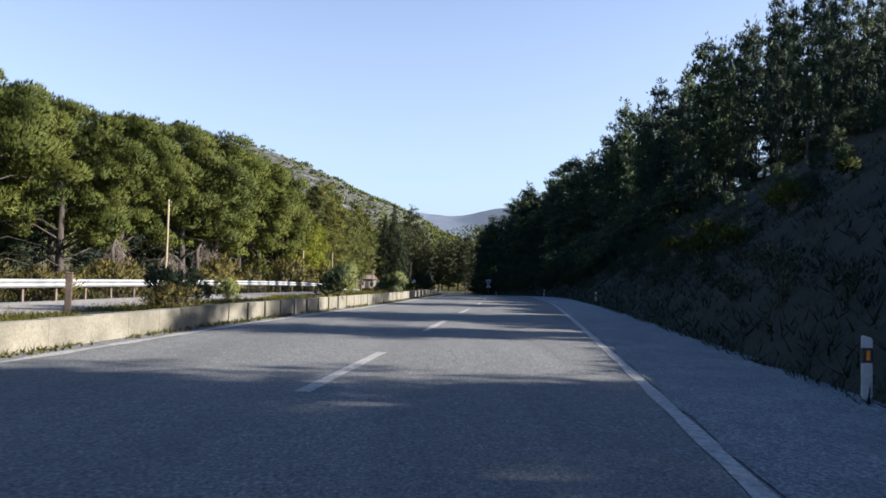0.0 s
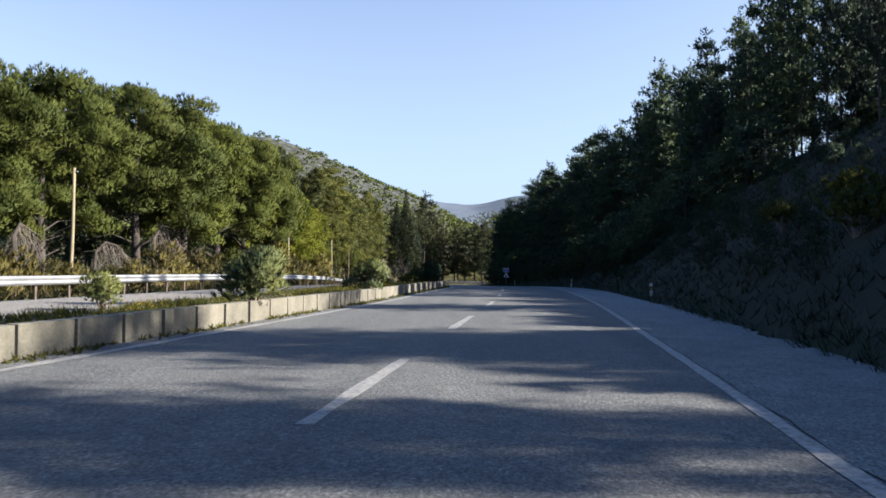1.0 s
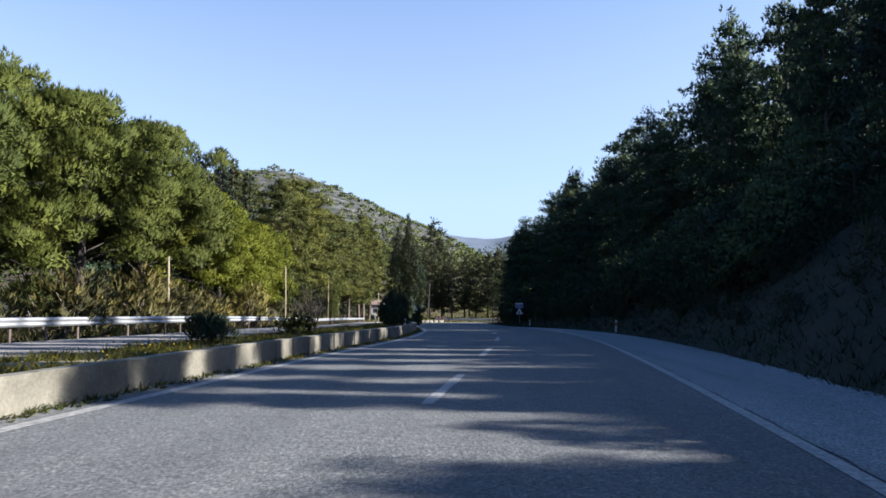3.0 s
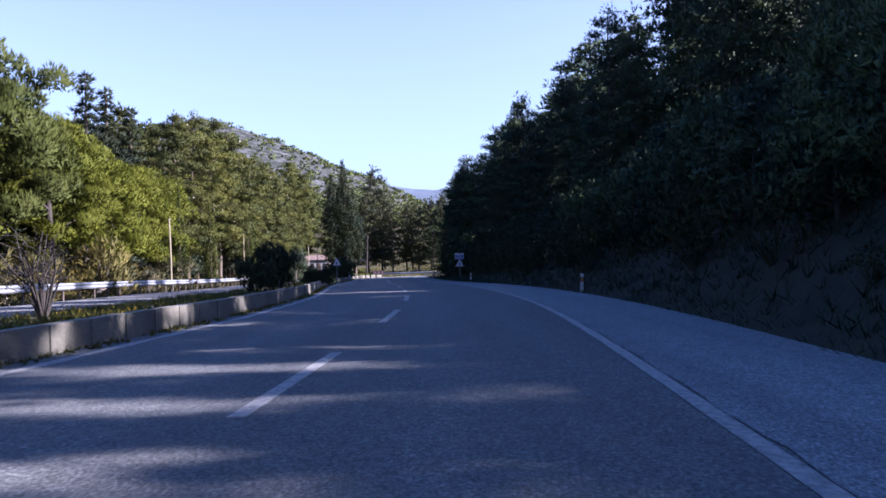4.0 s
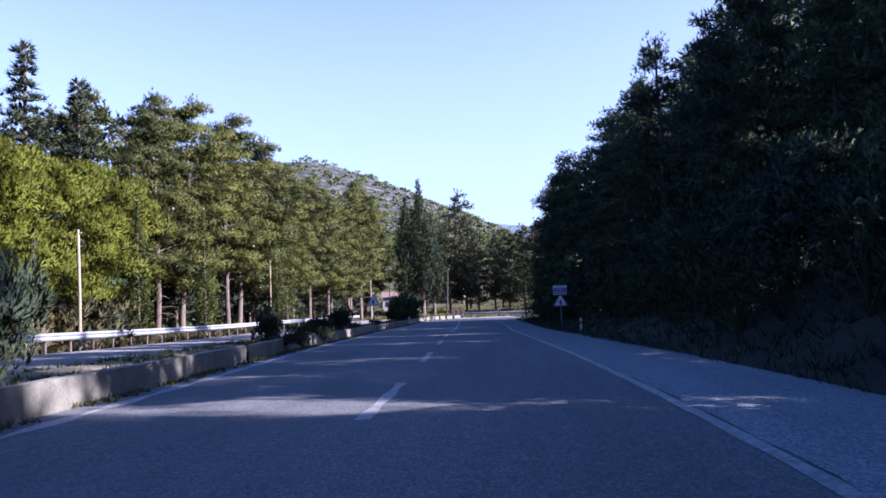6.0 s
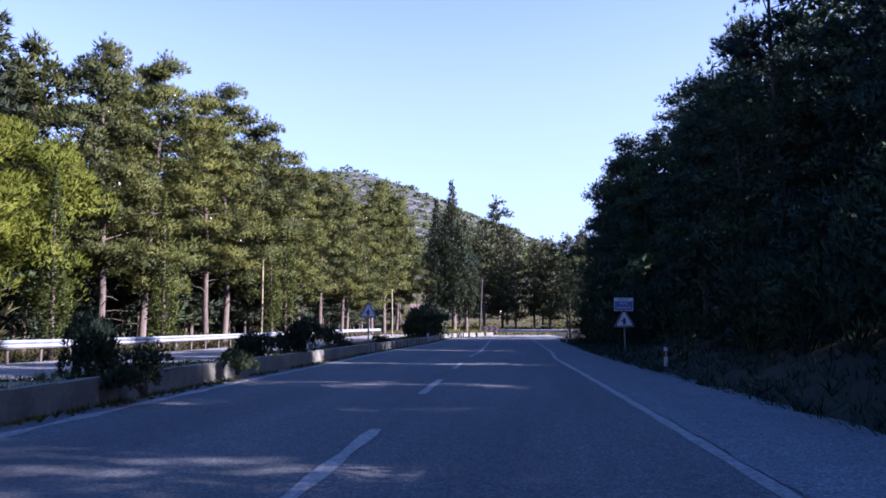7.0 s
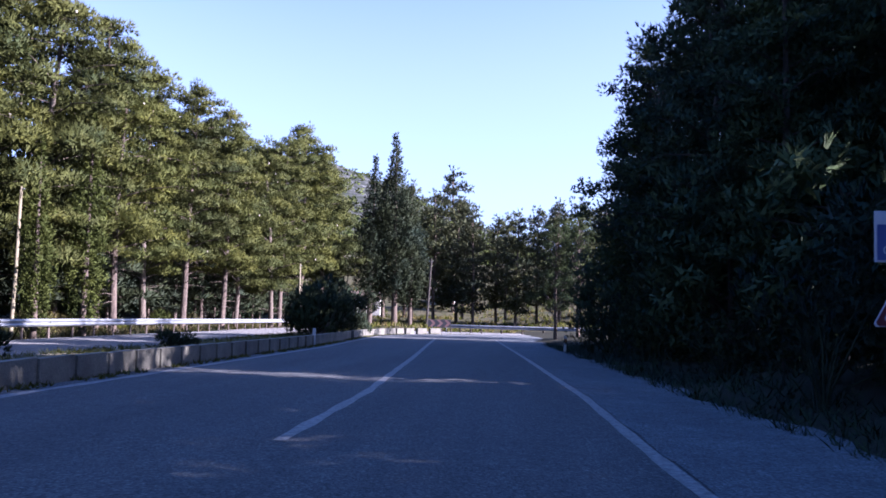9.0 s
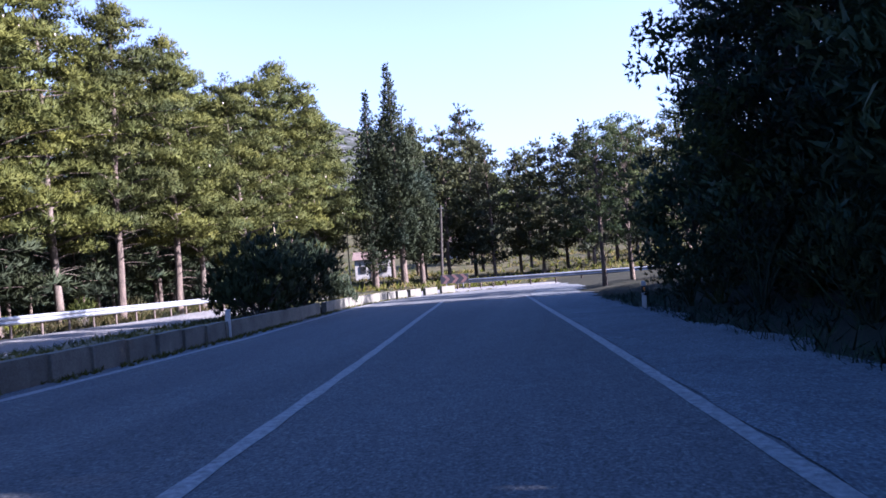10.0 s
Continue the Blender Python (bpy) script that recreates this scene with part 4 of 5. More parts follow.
CYPRESSES = [Kind(lambda k=k: cypress(100 + k, 20.0, (4.6, 5.4)[k], (2.0, 3.0)[k], "tall dark column-shaped cypress")) for k in range(2)]
SMALL_CYPRESS = [Kind(lambda: cypress(104, 20.0, 4.4, 0.8, "slim green column-shaped cypress beside the trunks", 18, PINE_A))]
FIRS = [Kind(lambda k=k: spruce(110 + k, 16.0, 5.8, "dark fir with a pointed top", 80)) for k in range(1)]
BROADS = [Kind(lambda: broadleaf(120, 11.5, 5.5, "slender broadleaf tree at the edge of the wood"))]
YOUNG_FIRS = [Kind(lambda k=k: spruce(115 + k, 7.0, (4.2, 5.0)[k], "young dark fir with layered boughs", 34)) for k in range(2)]
OLEANDERS = [Kind(lambda k=k: bush("oleander_bush", 130 + k, 1.35, 1.25, OLEANDER, "rounded grey-green oleander bush in the median", 150, 0.13, 0.035)) for k in range(2)]
DARK_BUSHES = [Kind(lambda k=k: bush("dark_bush", 140 + k, 1.7, (2.0, 2.6)[k], SHADE_GROWTH, "dark spiky bush in the median, shade put into its leaf colour", 80, 0.2, 0.045, wood=BARK_DARK)) for k in range(2)]
ENDS = [Kind(lambda k=k: tall_pine(90 + k, 13.0, (5.6, 6.4)[k], (2.0, 1.5)[k], PINE_E, "dark green pine past the bend", density=18, size=0.36, wide=0.09)) for k in range(2)]
SHRUBS = [Kind(lambda k=k: bush("shrub", 150 + k, (1.6, 2.0, 1.3)[k], (2.2, 2.6, 1.8)[k], (SHRUB, BROWN_SHRUB, DRY)[k], ("green roadside shrub", "tangled olive-brown shrub", "dry brown brushwood")[k] + " under the pines", 17, 0.3, 0.075)) for k in range(3)]

BANK_SHRUBS = [Kind(lambda k=k: bush("bank_shrub", 160 + k, (1.6, 2.2)[k], (2.2, 2.8)[k], SHADE_GROWTH, "shrub on the bank with its shade in the leaf colour", 18, 0.18, 0.036, wood=SHADE_GROWTH)) for k in range(2)]

R = random.Random(11)


def spin():
    return R.uniform(0, 360)


# the row of pines behind the guard rail: x, y, height, kind
for _x, _y, _h, _k in ((-21.5, 18, 9.1, 0), (-21, 27.5, 10.0, 1), (-21.5, 37, 10.7, 2), (-21, 44.5, 11.0, 0), (-20.6, 52, 11.6, 1), (-20.6, 64, 13.8, 2), (-20.5, 72.5, 13.6, 1), (-20.5, 81, 14.8, 0), (-20.5, 90, 14.5, 2), (-25, 86, 15.8, 1),
                       (-28, 25, 10.4, 2), (-28, 34, 10.8, 0), (-28, 48, 11.4, 1), (-27.5, 57, 12.0, 2), (-28, 70, 14.6, 0), (-23, 8, 8.4, 1), (-24, -4, 9, 2), (-25, -16, 9.5, 0), (-29, 95, 14.0, 1), (-26, 100, 13.0, 0)):
    (BACK_DOMES[_k % 2] if _x < -24 or _y < 12 else DOMES[_k]).put(_x, _y, spin(), _h / 12.6, R.uniform(0.96, 1.04), group="pines behind the rail")
for _x, _y, _h, _k in ((-19.5, 98.5, 12.0, 0), (-20, 105, 11.0, 1), (-19.8, 111, 10.4, 0), (-20.7, 116.9, 11.0, 1), (-25, 106, 11.5, 1)):
    YELLOW[_k].put(_x, _y, spin(), _h / 10.9, 1.0, group="pines behind the rail")
for _x, _y, _h, _k in ((-19.5, 124, 16.3, 0), (-20.5, 130, 17.5, 1), (-19, 135.5, 16.3, 2), (-20, 140.5, 18.6, 3), (-20.5, 146.5, 17.8, 1), (-19, 152, 15.6, 0), (-20.5, 158.5, 15.8, 3), (-20, 163, 16.6, 2), (-19, 167.5, 16.0, 0),
                       (-20, 173, 15.0, 3), (-19, 179, 16.2, 1), (-20, 184.5, 17.7, 2), (-20, 191.5, 20.4, 0), (-20, 199, 19, 3), (-21, 206.5, 18.5, 2), (-26, 127, 17.5, 2), (-27, 138, 18, 0), (-26, 149, 18, 1), (-26, 160, 18, 2), (-25.5, 170, 17, 3),
                       (-26, 181, 18, 0), (-27, 194, 19, 1), (-33, 133, 18, 3), (-33, 150, 19, 1), (-33, 172, 18, 0), (-32, 188, 20, 2), (-27, 119, 13, 3)):
    (BACKS[_k % 2] if _x < -24 else TALLS[_k]).put(_x, _y, spin(), _h / 16, 1.0, group="tall pines behind the rail")
for _x, _y, _h in ((-21.4, 108.9, 15.9), (-21.6, 113.1, 15.7), (-21.6, 118.4, 15.3), (-22.2, 155.8, 18.0)):
    FIRS[0].put(_x, _y, spin(), (_h + 0.6) / 16, group="firs above the pines")
for _x, _y, _h, _k in ((-12.0, 202, 22.0, 1), (-14.6, 200.6, 19.3, 0), (-10.5, 204, 16.5, 1), (-17, 126, 8.5, 0), (-16.8, 141.5, 8.2, 0), (-17.6, 146.5, 10.6, 1), (-17, 116.5, 8, 0), (-22, 133, 9, 1)):
    (SMALL_CYPRESS[0] if _h < 12 else CYPRESSES[_k]).put(_x, _y, spin(), _h / 20, group="cypresses", lean=(0, -1))
# woods at the end of the road
for _x, _y, _h, _k in ((-9.2, 246, 24, 1), (-16, 217, 19, 0), (-24, 214, 19, 1), (-11.5, 212, 17.5, 0), (-8.3, 209, 16.2, 1), (-5.8, 212, 15.6, 0), (-3.4, 208, 13.6, 1), (-0.8, 211, 13.4, 0), (1.6, 207, 13.6, 1), (4.2, 211, 14.2, 0),
                       (6.8, 206, 14.4, 1), (9.4, 210, 14.8, 0), (12.2, 206, 14.0, 1), (15.2, 210, 14, 0), (18.5, 206, 13, 1), (22, 210, 13, 0), (-14, 223, 18, 1), (-6, 224, 17, 0), (0, 226, 15, 1), (7, 223, 15, 0), (13, 225, 15, 1), (20, 222, 14, 0),
                       (26, 205, 12, 1), (30, 212, 12, 0)):
    ENDS[_k].put(_x, _y, spin(), _h / 13, 1.0, group="trees past the bend")
for _x, _y, _s in ((4.6, 160, 0.62), (6.2, 163.5, 0.68), (8.2, 159.5, 0.66), (10.4, 164, 0.72), (8.6, 154.5, 0.7), (13, 161, 0.8)):
    BROADS[0].put(_x, _y, spin(), _s, group="broadleaf trees")
# the shaded bank, its rows parted by narrow lanes that let thin streaks of sun through
_n = 0
LANES = (82.0, 92.0, 101.5, 112.0, 126.5)


def lane_gap(x, y):
    """Distance along the road from the nearest sunlit lane through the trees."""
    gaps = [y - (v - 0.07 * (x - centre_x(v) + 1)) for v in LANES]
    return min(gaps, key=abs)


for _y in np.arange(-14, 156, 4.9):
    for _row, _d in enumerate((4.0, 8.0, 12.0, 17.0, 23.0, 30.0)):
        x = centre_x(_y) + 5.6 + _d + R.uniform(-1.5, 1.5)
        y = _y - 0.07 * _d + (R.uniform(-0.45, 0.45) if _y < 100 else R.uniform(-1.3, 1.3))                # rows lined up with the sun so that their gaps let streaks through
        gap = lane_gap(x, y)
        wide = 2.3 if y < 106 else 2.8
        if _row > 0 and abs(gap) < wide:
            y += math.copysign(wide, gap) - gap
        if _row > 0 and abs(lane_gap(x, y)) < wide - 0.7:
            continue
        if (_row == 0 and y < 82) or (_row == 1 and y < 58) or (_row > 1 and y < 61) or (y > 146 and _row < 2) or _row > 4:
            continue
        if R.random() < float(np.interp(y, [57, 60, 108, 114, 128, 134], [0.55, 0.06, 0.06, 0.22, 0.22, 0.0])) + (0.2 if _row > 2 and 56 < y < 100 else 0):
            continue
        h = float(np.interp(y, [0, 50, 70, 102, 140], [9.0, 10.2, 13.2, 16.2, 17.5])) * R.uniform(0.85, 1.1) * ((0.5, 0.74, 0.99, 0.97, 0.97, 0.97) if y < 118 else (0.66, 0.85, 1.0, 1.0, 1.0, 1.0))[_row]
        slim = (0.8 if y < 84 else 0.9) if y < 108 else 1.0                          # thin crowns that leave gaps between them
        (FRINGE[_n % 2] if _row < 2 and y > 92 else DEEP[_n % 2] if _row > 2 and y > 62 else DARKS[_n % 4]).put(x, y, spin(), h / 13 * slim, R.uniform(0.92, 1.1) / slim, group="pines on the bank")
        _n += 1
for _x, _y, _h in ((13, 130.6, 14), (17, 132, 15), (12.5, 137, 13.5), (16, 141, 15), (20.5, 137, 15), (13.5, 146, 13), (18, 147.5, 13.5), (9.6, 131.5, 11.5), (10.4, 144, 11), (8.8, 130, 10), (8.6, 138.5, 12), (7.8, 144.5, 11)):
    FRINGE[int(_y) % 2].put(_x, _y, spin(), _h / 13, 1.0, group="pines on the bank")
# unseen lone pines further back, added to throw the first bands of shade
for _x, _y, _h in ((25, 5.6, 12), (27, 2.6, 12.5), (25.5, -0.4, 12), (28, -4.2, 12), (29, -9, 12), (25.5, 14.9, 10.5), (26, 20.4, 10), (28, 21.8, 10.5), (27.5, 32.8, 10)):
    DARKS[int(_y * 2) % 4].put(_x, _y, spin(), _h / 13, 1.0, group="pines on the bank")
# pines behind the rows, added to keep the median in shade
for _k, _y in enumerate((66.6, 69.4, 72.2, 75.0, 77.2)):
    DEEP[_k % 2].put(35.5 + _k % 2 * 2.5, _y, spin(), 0.86, 1.05, group="pines on the bank")
# slim young pines added to break the sun into narrow streaks across the road
for _k, _v in enumerate((44.6, 46.4, 48.6, 51.1, 53.1, 55.3, 57.5, 59.4, 61.2)):
    for _x, _h in ((17.5 + _k * 1.7 % 4, 10.5), (24.5 + _k * 2.3 % 5, 11.5), (32 + _k * 1.3 % 4, 9.5)):
        DARKS[(_k + int(_x)) % 4].put(_x + 2, _v - 0.07 * _x, spin(), R.uniform(0.3, 0.38), _h / 13 / 0.34, group="pines on the bank", label="slim young dark pine on the shaded bank")
BROADS[0].put(7.6, 141.5, 40, 1.0, group="broadleaf trees")
BROADS[0].put(9.2, 137.5, 140, 1.15, group="broadleaf trees")
BROADS[0].put(7.9, 148.5, 240, 0.8, group="broadleaf trees")

# median bushes
for _x, _y, _s, _k in ((-3.6, 28, 1.08, 0), (-2.45, 38.8, 0.95, 1)):
    OLEANDERS[_k].put(_x, _y, spin(), _s, z=road_z(_y) + 0.26, group="median bushes")
for _x, _y, _s, _t, _k in ((-1.5, 74.8, 0.64, 1.35, 0), (-1.75, 78.7, 0.72, 1.85, 0), (-1.7, 81.9, 0.68, 1.75, 0), (-1.85, 96.8, 0.42, 1.0, 1), (-3.1, 97.4, 0.42, 1.95, 0), (-2.55, 102.0, 0.34, 1.0, 0),
                           (-3.9, 106.2, 0.55, 1.1, 0), (-3.9, 109.9, 0.62, 1.45, 0), (-7.2, 119.3, 0.42, 0.75, 1), (-7.3, 124.4, 0.6, 1.25, 0), (-6.2, 131, 0.45, 0.8, 0), (-5.6, 121.5, 0.4, 0.7, 1), (-6.5, 146.5, 1.2, 1.15, 1), (-6.8, 149.5, 1.4, 1.15, 1), (-7.3, 153, 1.35, 1.15, 1), (-7.5, 158, 0.8, 1.15, 1)):
    DARK_BUSHES[_k].put(_x, _y, spin(), _s, _t, z=road_z(_y) + 0.2, group="median bushes")
OLEANDERS[0].put(-8.3, 31.5, spin(), 0.8, z=road_z(31) + 0.05, group="median bushes", label="dark scrubby bush at the edge of the median")
for _x, _y, _s, _k in ((-2.3, 57.3, 0.5, 0), (-6.2, 18.6, 0.42, 1), (-6.8, 20.2, 0.36, 0)):
    SHRUBS[_k].put(_x, _y, spin(), _s, 0.8, z=road_z(_y) + 0.2, group="median bushes", label="low leafy green plant in the median")
DARK_BUSHES[0].put(-7.4, 22.5, spin(), 0.72, z=road_z(22.5) + 0.2, group="median bushes", label="dark scrubby bush with bare twigs in the median")
DARK_BUSHES[0].put(-3.6, 54.2, spin(), 0.55, z=road_z(54) + 0.2, group="median bushes")


def bare_bush(x, y, high):
    rng = np.random.default_rng(77)
    pieces = []
    for k in range(16):
        a, q = rng.uniform(0, 6.28), rng.uniform(0.3, 1.0) * high * 0.6
        tip = (q * math.cos(a), q * math.sin(a), high * rng.uniform(0.55, 1.0))
        pieces.append(limb(rng, (0, 0, -0.1), tip, 0.028, 0.008, 0.12, 4))
        for j in range(7):
            b = rng.uniform(0, 6.28)
            s = tuple(c * rng.uniform(0.5, 0.9) for c in tip)
            pieces.append(limb(rng, s, (s[0] + 0.4 * math.cos(b), s[1] + 0.4 * math.sin(b), s[2] + rng.uniform(-0.05, 0.45)), 0.01, 0.003, 0.1, 3))
    ob = tagged(new("bare_bush"), "leafless bush with thin tangled twigs in the median", "bush", "median bushes")
    ob.matrix_basis = pose(x, y, road_z(y) + 0.24)
    part("branchwork", mesh_of("branchwork", *joined(pieces), BARK_DARK, True), BARK_DARK, ob)


def dead_tree(x, y, turn, size=1.0):
    """A bent dead pine whose dry twigs hang to the ground."""
    rng = np.random.default_rng(31)
    arch = [(0, 0, -0.3), (0.1, 0.1, 1.6), (0.5, 0.3, 3.0), (1.6, 0.4, 3.8), (3.0, 0.3, 3.5), (4.2, 0.2, 2.4)]
    trunk = [tube(arch, (0.17, 0.15, 0.12, 0.09, 0.06, 0.02), 7)]
    twigs = []
    for k in range(46):
        f = rng.uniform(1.6, 4.9)
        a, b = Vector(arch[int(f)]), Vector(arch[min(int(f) + 1, 5)])
        p = a.lerp(b, f - int(f))
        end = p + Vector((rng.uniform(-0.3, 1.0), rng.uniform(-1.2, 1.2), -rng.uniform(0.4, 0.75) * p.z))
        twigs.append(limb(rng, p, end, 0.022, 0.005, 0.18, 4))
        for j in range(5):
            q = p.lerp(end, rng.uniform(0.3, 0.95))
            twigs.append(limb(rng, q, q + Vector((rng.uniform(-0.3, 0.4), rng.uniform(-0.4, 0.4), -rng.uniform(0.15, 0.7))), 0.009, 0.003, 0.1, 3))
    ob = tagged(new("dead_tree"), "bent dead pine with grey twigs hanging behind the rail", "tree")
    ob.matrix_basis = pose(x, y, land(x, y), 0, 0, turn) @ Matrix.Scale(size, 4)
    part("trunk", mesh_of("trunk", *joined(trunk), BARK_DARK, True), BARK_DARK, ob)
    tagged(part("brushwood", mesh_of("brushwood", *joined(twigs), DEADWOOD, True), DEADWOOD, ob, "dry grey twigs"), kind="stuff")


dead_tree(-19.0, 63.0, 84)
dead_tree(-18.6, 46.0, 100, 0.8)
dead_tree(-18.8, 54.0, 70, 0.65)
bare_bush(-2.9, 62.8, 1.7)
# shrubs behind the guard rail
for _y in np.arange(-10, 186, 3.0):
    for _o in (-17.2, -19.5):
        k = (0, 1, 1, 2)[R.randrange(4)]
        if _y > 112 and R.random() < 0.75:
            continue
        x, y = centre_x(_y) + _o + R.uniform(-0.8, 0.8), _y + R.uniform(-1.2, 1.2)
        SHRUBS[k].put(x, y, spin(), R.uniform(0.5, 0.95) * (1.0 if y < 62 else 1.45) if y < 112 else R.uniform(0.4, 0.7), R.uniform(0.8, 1.3), group="shrubs behind the rail")
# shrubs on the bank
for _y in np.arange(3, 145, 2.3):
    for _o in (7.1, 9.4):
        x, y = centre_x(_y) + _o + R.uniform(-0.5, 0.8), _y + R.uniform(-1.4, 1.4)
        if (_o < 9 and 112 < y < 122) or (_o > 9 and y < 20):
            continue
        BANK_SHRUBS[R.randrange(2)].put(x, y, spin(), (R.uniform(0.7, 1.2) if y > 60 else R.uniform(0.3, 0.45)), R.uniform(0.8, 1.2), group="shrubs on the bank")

for _x, _y, _s in ((8.9, 28.0, 0.6), (10.1, 30.5, 0.55), (9.6, 33.5, 0.45), (11.4, 27.0, 0.6), (10.6, 24.6, 0.5), (12.4, 29.2, 0.45), (13.0, 31.6, 0.45), (9.3, 25.6, 0.45), (13.4, 26.6, 0.45)):
    SHRUBS[0].put(_x, _y, spin(), _s, group="shrubs on the bank", label="light green shrub on the shaded bank")

for _y in np.arange(4, 62, 1.7):                               # low growth all over the open slope, below the sun's path
    for _o in (8.6, 10.4, 12.2, 14.2, 16.4, 18.8, 21.4, 24.2):
        x, y = centre_x(_y) + _o + R.uniform(-0.8, 0.8), _y + R.uniform(-0.8, 0.8)
        size = R.uniform(0.4, 0.75)
        size = min(size, (0.5 * (x - 4) - land(x, y) + road_z(y)) / 2.3)
        if size > 0.16:
            BANK_SHRUBS[R.randrange(2)].put(x, y, spin(), size, R.uniform(0.8, 1.1), group="shrubs on the bank")

# low dark growth between the trunks
UNDER = [Kind(lambda k=k: dome_pine(170 + k, 6.5, (5.0, 6.0)[k], 0.3, PINE_D, "low dark pine growing in the shade", density=24, size=0.38, name="young_pine", core=0.7, sub=3, n=18, swell=(1.5, 2.5), under=-0.7)) for k in range(2)]
for _y in np.arange(112, 210, 4.5):
    for _o in (-24.5, -29.5, -36):
        UNDER[R.randrange(2)].put(centre_x(_y) + _o + R.uniform(-1.5, 1.5), _y + R.uniform(-2, 2), spin(), R.uniform(0.6, 1.15), group="young pines")
for _y in np.arange(60, 124, 2.3):
    for _o in (8.9, 10.2, 11.8):
        x, y = centre_x(_y) + _o + R.uniform(-0.5, 0.9), _y + R.uniform(-0.9, 0.9)
        if (_y > 108 and _o < 9.5) or (_o > 11 and abs(lane_gap(x, y)) < 2.2):        # clear ground round the sign and in the lanes
            continue
        UNDER[R.randrange(2)].put(x, y, spin(), R.uniform(0.36, 0.5), group="young pines")
for _y in np.arange(61, 108, 1.8):                             # a low hedge of growth along the edge of the shoulder
    UNDER[R.randrange(2)].put(centre_x(_y) + shoulder(_y) + 2.3 + R.uniform(-0.3, 0.4), _y + R.uniform(-0.5, 0.5), spin(), R.uniform(0.3, 0.42), group="young pines")
for _y in np.arange(56, 116, 4.2):
    x, y = centre_x(_y) + 15.6 + R.uniform(-1.0, 1.0), _y + R.uniform(-1.2, 1.2)
    if abs(lane_gap(x, y)) > 2.3:
        UNDER[R.randrange(2)].put(x, y, spin(), R.uniform(0.5, 0.75), group="young pines")
for _y in np.arange(119, 152, 2.6):
    for _o in (8.6, 11.5):
        if _y < 121 and _o < 11:
            continue
        UNDER[R.randrange(2)].put(centre_x(_y) + _o + R.uniform(-0.4, 0.9), _y + R.uniform(-0.8, 0.8), spin(), R.uniform(0.42, 0.75), group="young pines")

for _y in np.arange(99, 204, 2.3):
    YOUNG_FIRS[R.randrange(2)].put(-21.4 - R.uniform(0, 2.6) - max(0.0, _y - 150) * 0.03, _y + R.uniform(-1.3, 1.3), spin(), R.uniform(0.75, 1.25), group="young firs")

for _y in np.arange(18, 64, 3.0):                              # low growth on the upper slope
    for _o in (12, 15, 18.5, 22, 26, 30.5):
        UNDER[R.randrange(2)].put(centre_x(_y) + _o + R.uniform(-1.2, 1.2), _y + R.uniform(-1.4, 1.4), spin(), R.uniform(0.1, 0.14) + max(0, _o - 15) * 0.022, group="young pines")

for _y in np.arange(34, 112, 3.0):                             # thicket behind the top of the bank
    for _o in (33.5, 38):
        UNDER[R.randrange(2)].put(centre_x(_y) + _o + R.uniform(-1.2, 1.2), _y + R.uniform(-1.2, 1.2), spin(), R.uniform(0.45, 0.55), group="young pines")

for _y, _h in ((22, 8), (34, 8.5), (45, 9), (56, 9.5), (67, 11), (78, 12), (89, 12.5)):
    BACK_DOMES[int(_h) % 2].put(-34.5 + R.uniform(-1.5, 1.5), _y, spin(), _h / 12, 1.0, group="pines behind the rail")
for _y in np.arange(14, 112, 6.0):
    UNDER[R.randrange(2)].put(-25.5 + R.uniform(-1.5, 1.0), _y + R.uniform(-2, 2), spin(), R.uniform(0.45, 0.75), group="young pines")

# unseen growth beside the lone pines, added to fill out their shade
for _x, _y, _s in ((23.5, 5.4, 0.75), (24.5, 2.4, 0.75), (23.5, -0.6, 0.75), (20, 4.6, 0.5), (20, 1.5, 0.5), (23.5, 15.0, 0.55), (24.5, 20.6, 0.6), (25.5, 22.3, 0.6), (24.5, 33.0, 0.5)):
    UNDER[int(_x) % 2].put(_x, _y, spin(), _s, group="young pines")
# young pines added on the sun side to shade the sign
for _x, _y, _s in ((10.3, 118.8, 0.62), (12.2, 117.6, 0.7), (10.9, 121.0, 0.55)):
    UNDER[0].put(_x, _y, spin(), _s, group="young pines")


def far_woods():
    """Distant trees, joined: each a handful of leafy clumps on a stem."""
    rng = np.random.default_rng(5)
    VV, FF, NN, base = [], [], [], 0
    spots = []
    while len(spots) < 330:
        x, y = rng.uniform(-230, -34), rng.uniform(60, 520)
        if x > -36 - max(0, 100 - y) * 0.1:
            continue
        spots.append((x, y, rng.uniform(8, 14)))
    for _ in range(150):
        spots.append((rng.uniform(-60, 130), rng.uniform(290, 420), rng.uniform(9, 15)))
    for _ in range(60):
        spots.append((rng.uniform(22, 80), rng.uniform(196, 255), rng.uniform(8, 12)))
    for x, y, h in spots:
        z = land(x, y)
        n = 15
        t = (np.arange(n) + 0.5) / n
        a = np.arange(n) * 2.4 + rng.uniform(0, 6)
        q = h * 0.27 * np.sqrt(np.clip(1 - (np.abs(t - 0.35) / 0.7) ** 2, 0.05, 1)) * rng.uniform(0.4, 1, n)
        lobes = [(x + q[k] * math.cos(a[k]), y + q[k] * math.sin(a[k]), z + h * (0.18 + 0.78 * t[k]), h * 0.12, 0.8) for k in range(n)]
        V, F, N = foliage(rng, lobes, 3.2, 3, 0.9, 0.42, 0.8, 0.5)
        VV.append(V)
        FF.append(F + base)
        NN.append(N)
        base += len(V)
    me = leaf_mesh("far_woods", np.concatenate(VV), np.concatenate(FF), np.concatenate(NN), SCRUB)
    tagged(new("far_woods", me), "dense distant pine forest covering the hillsides", "forest", kind="stuff")


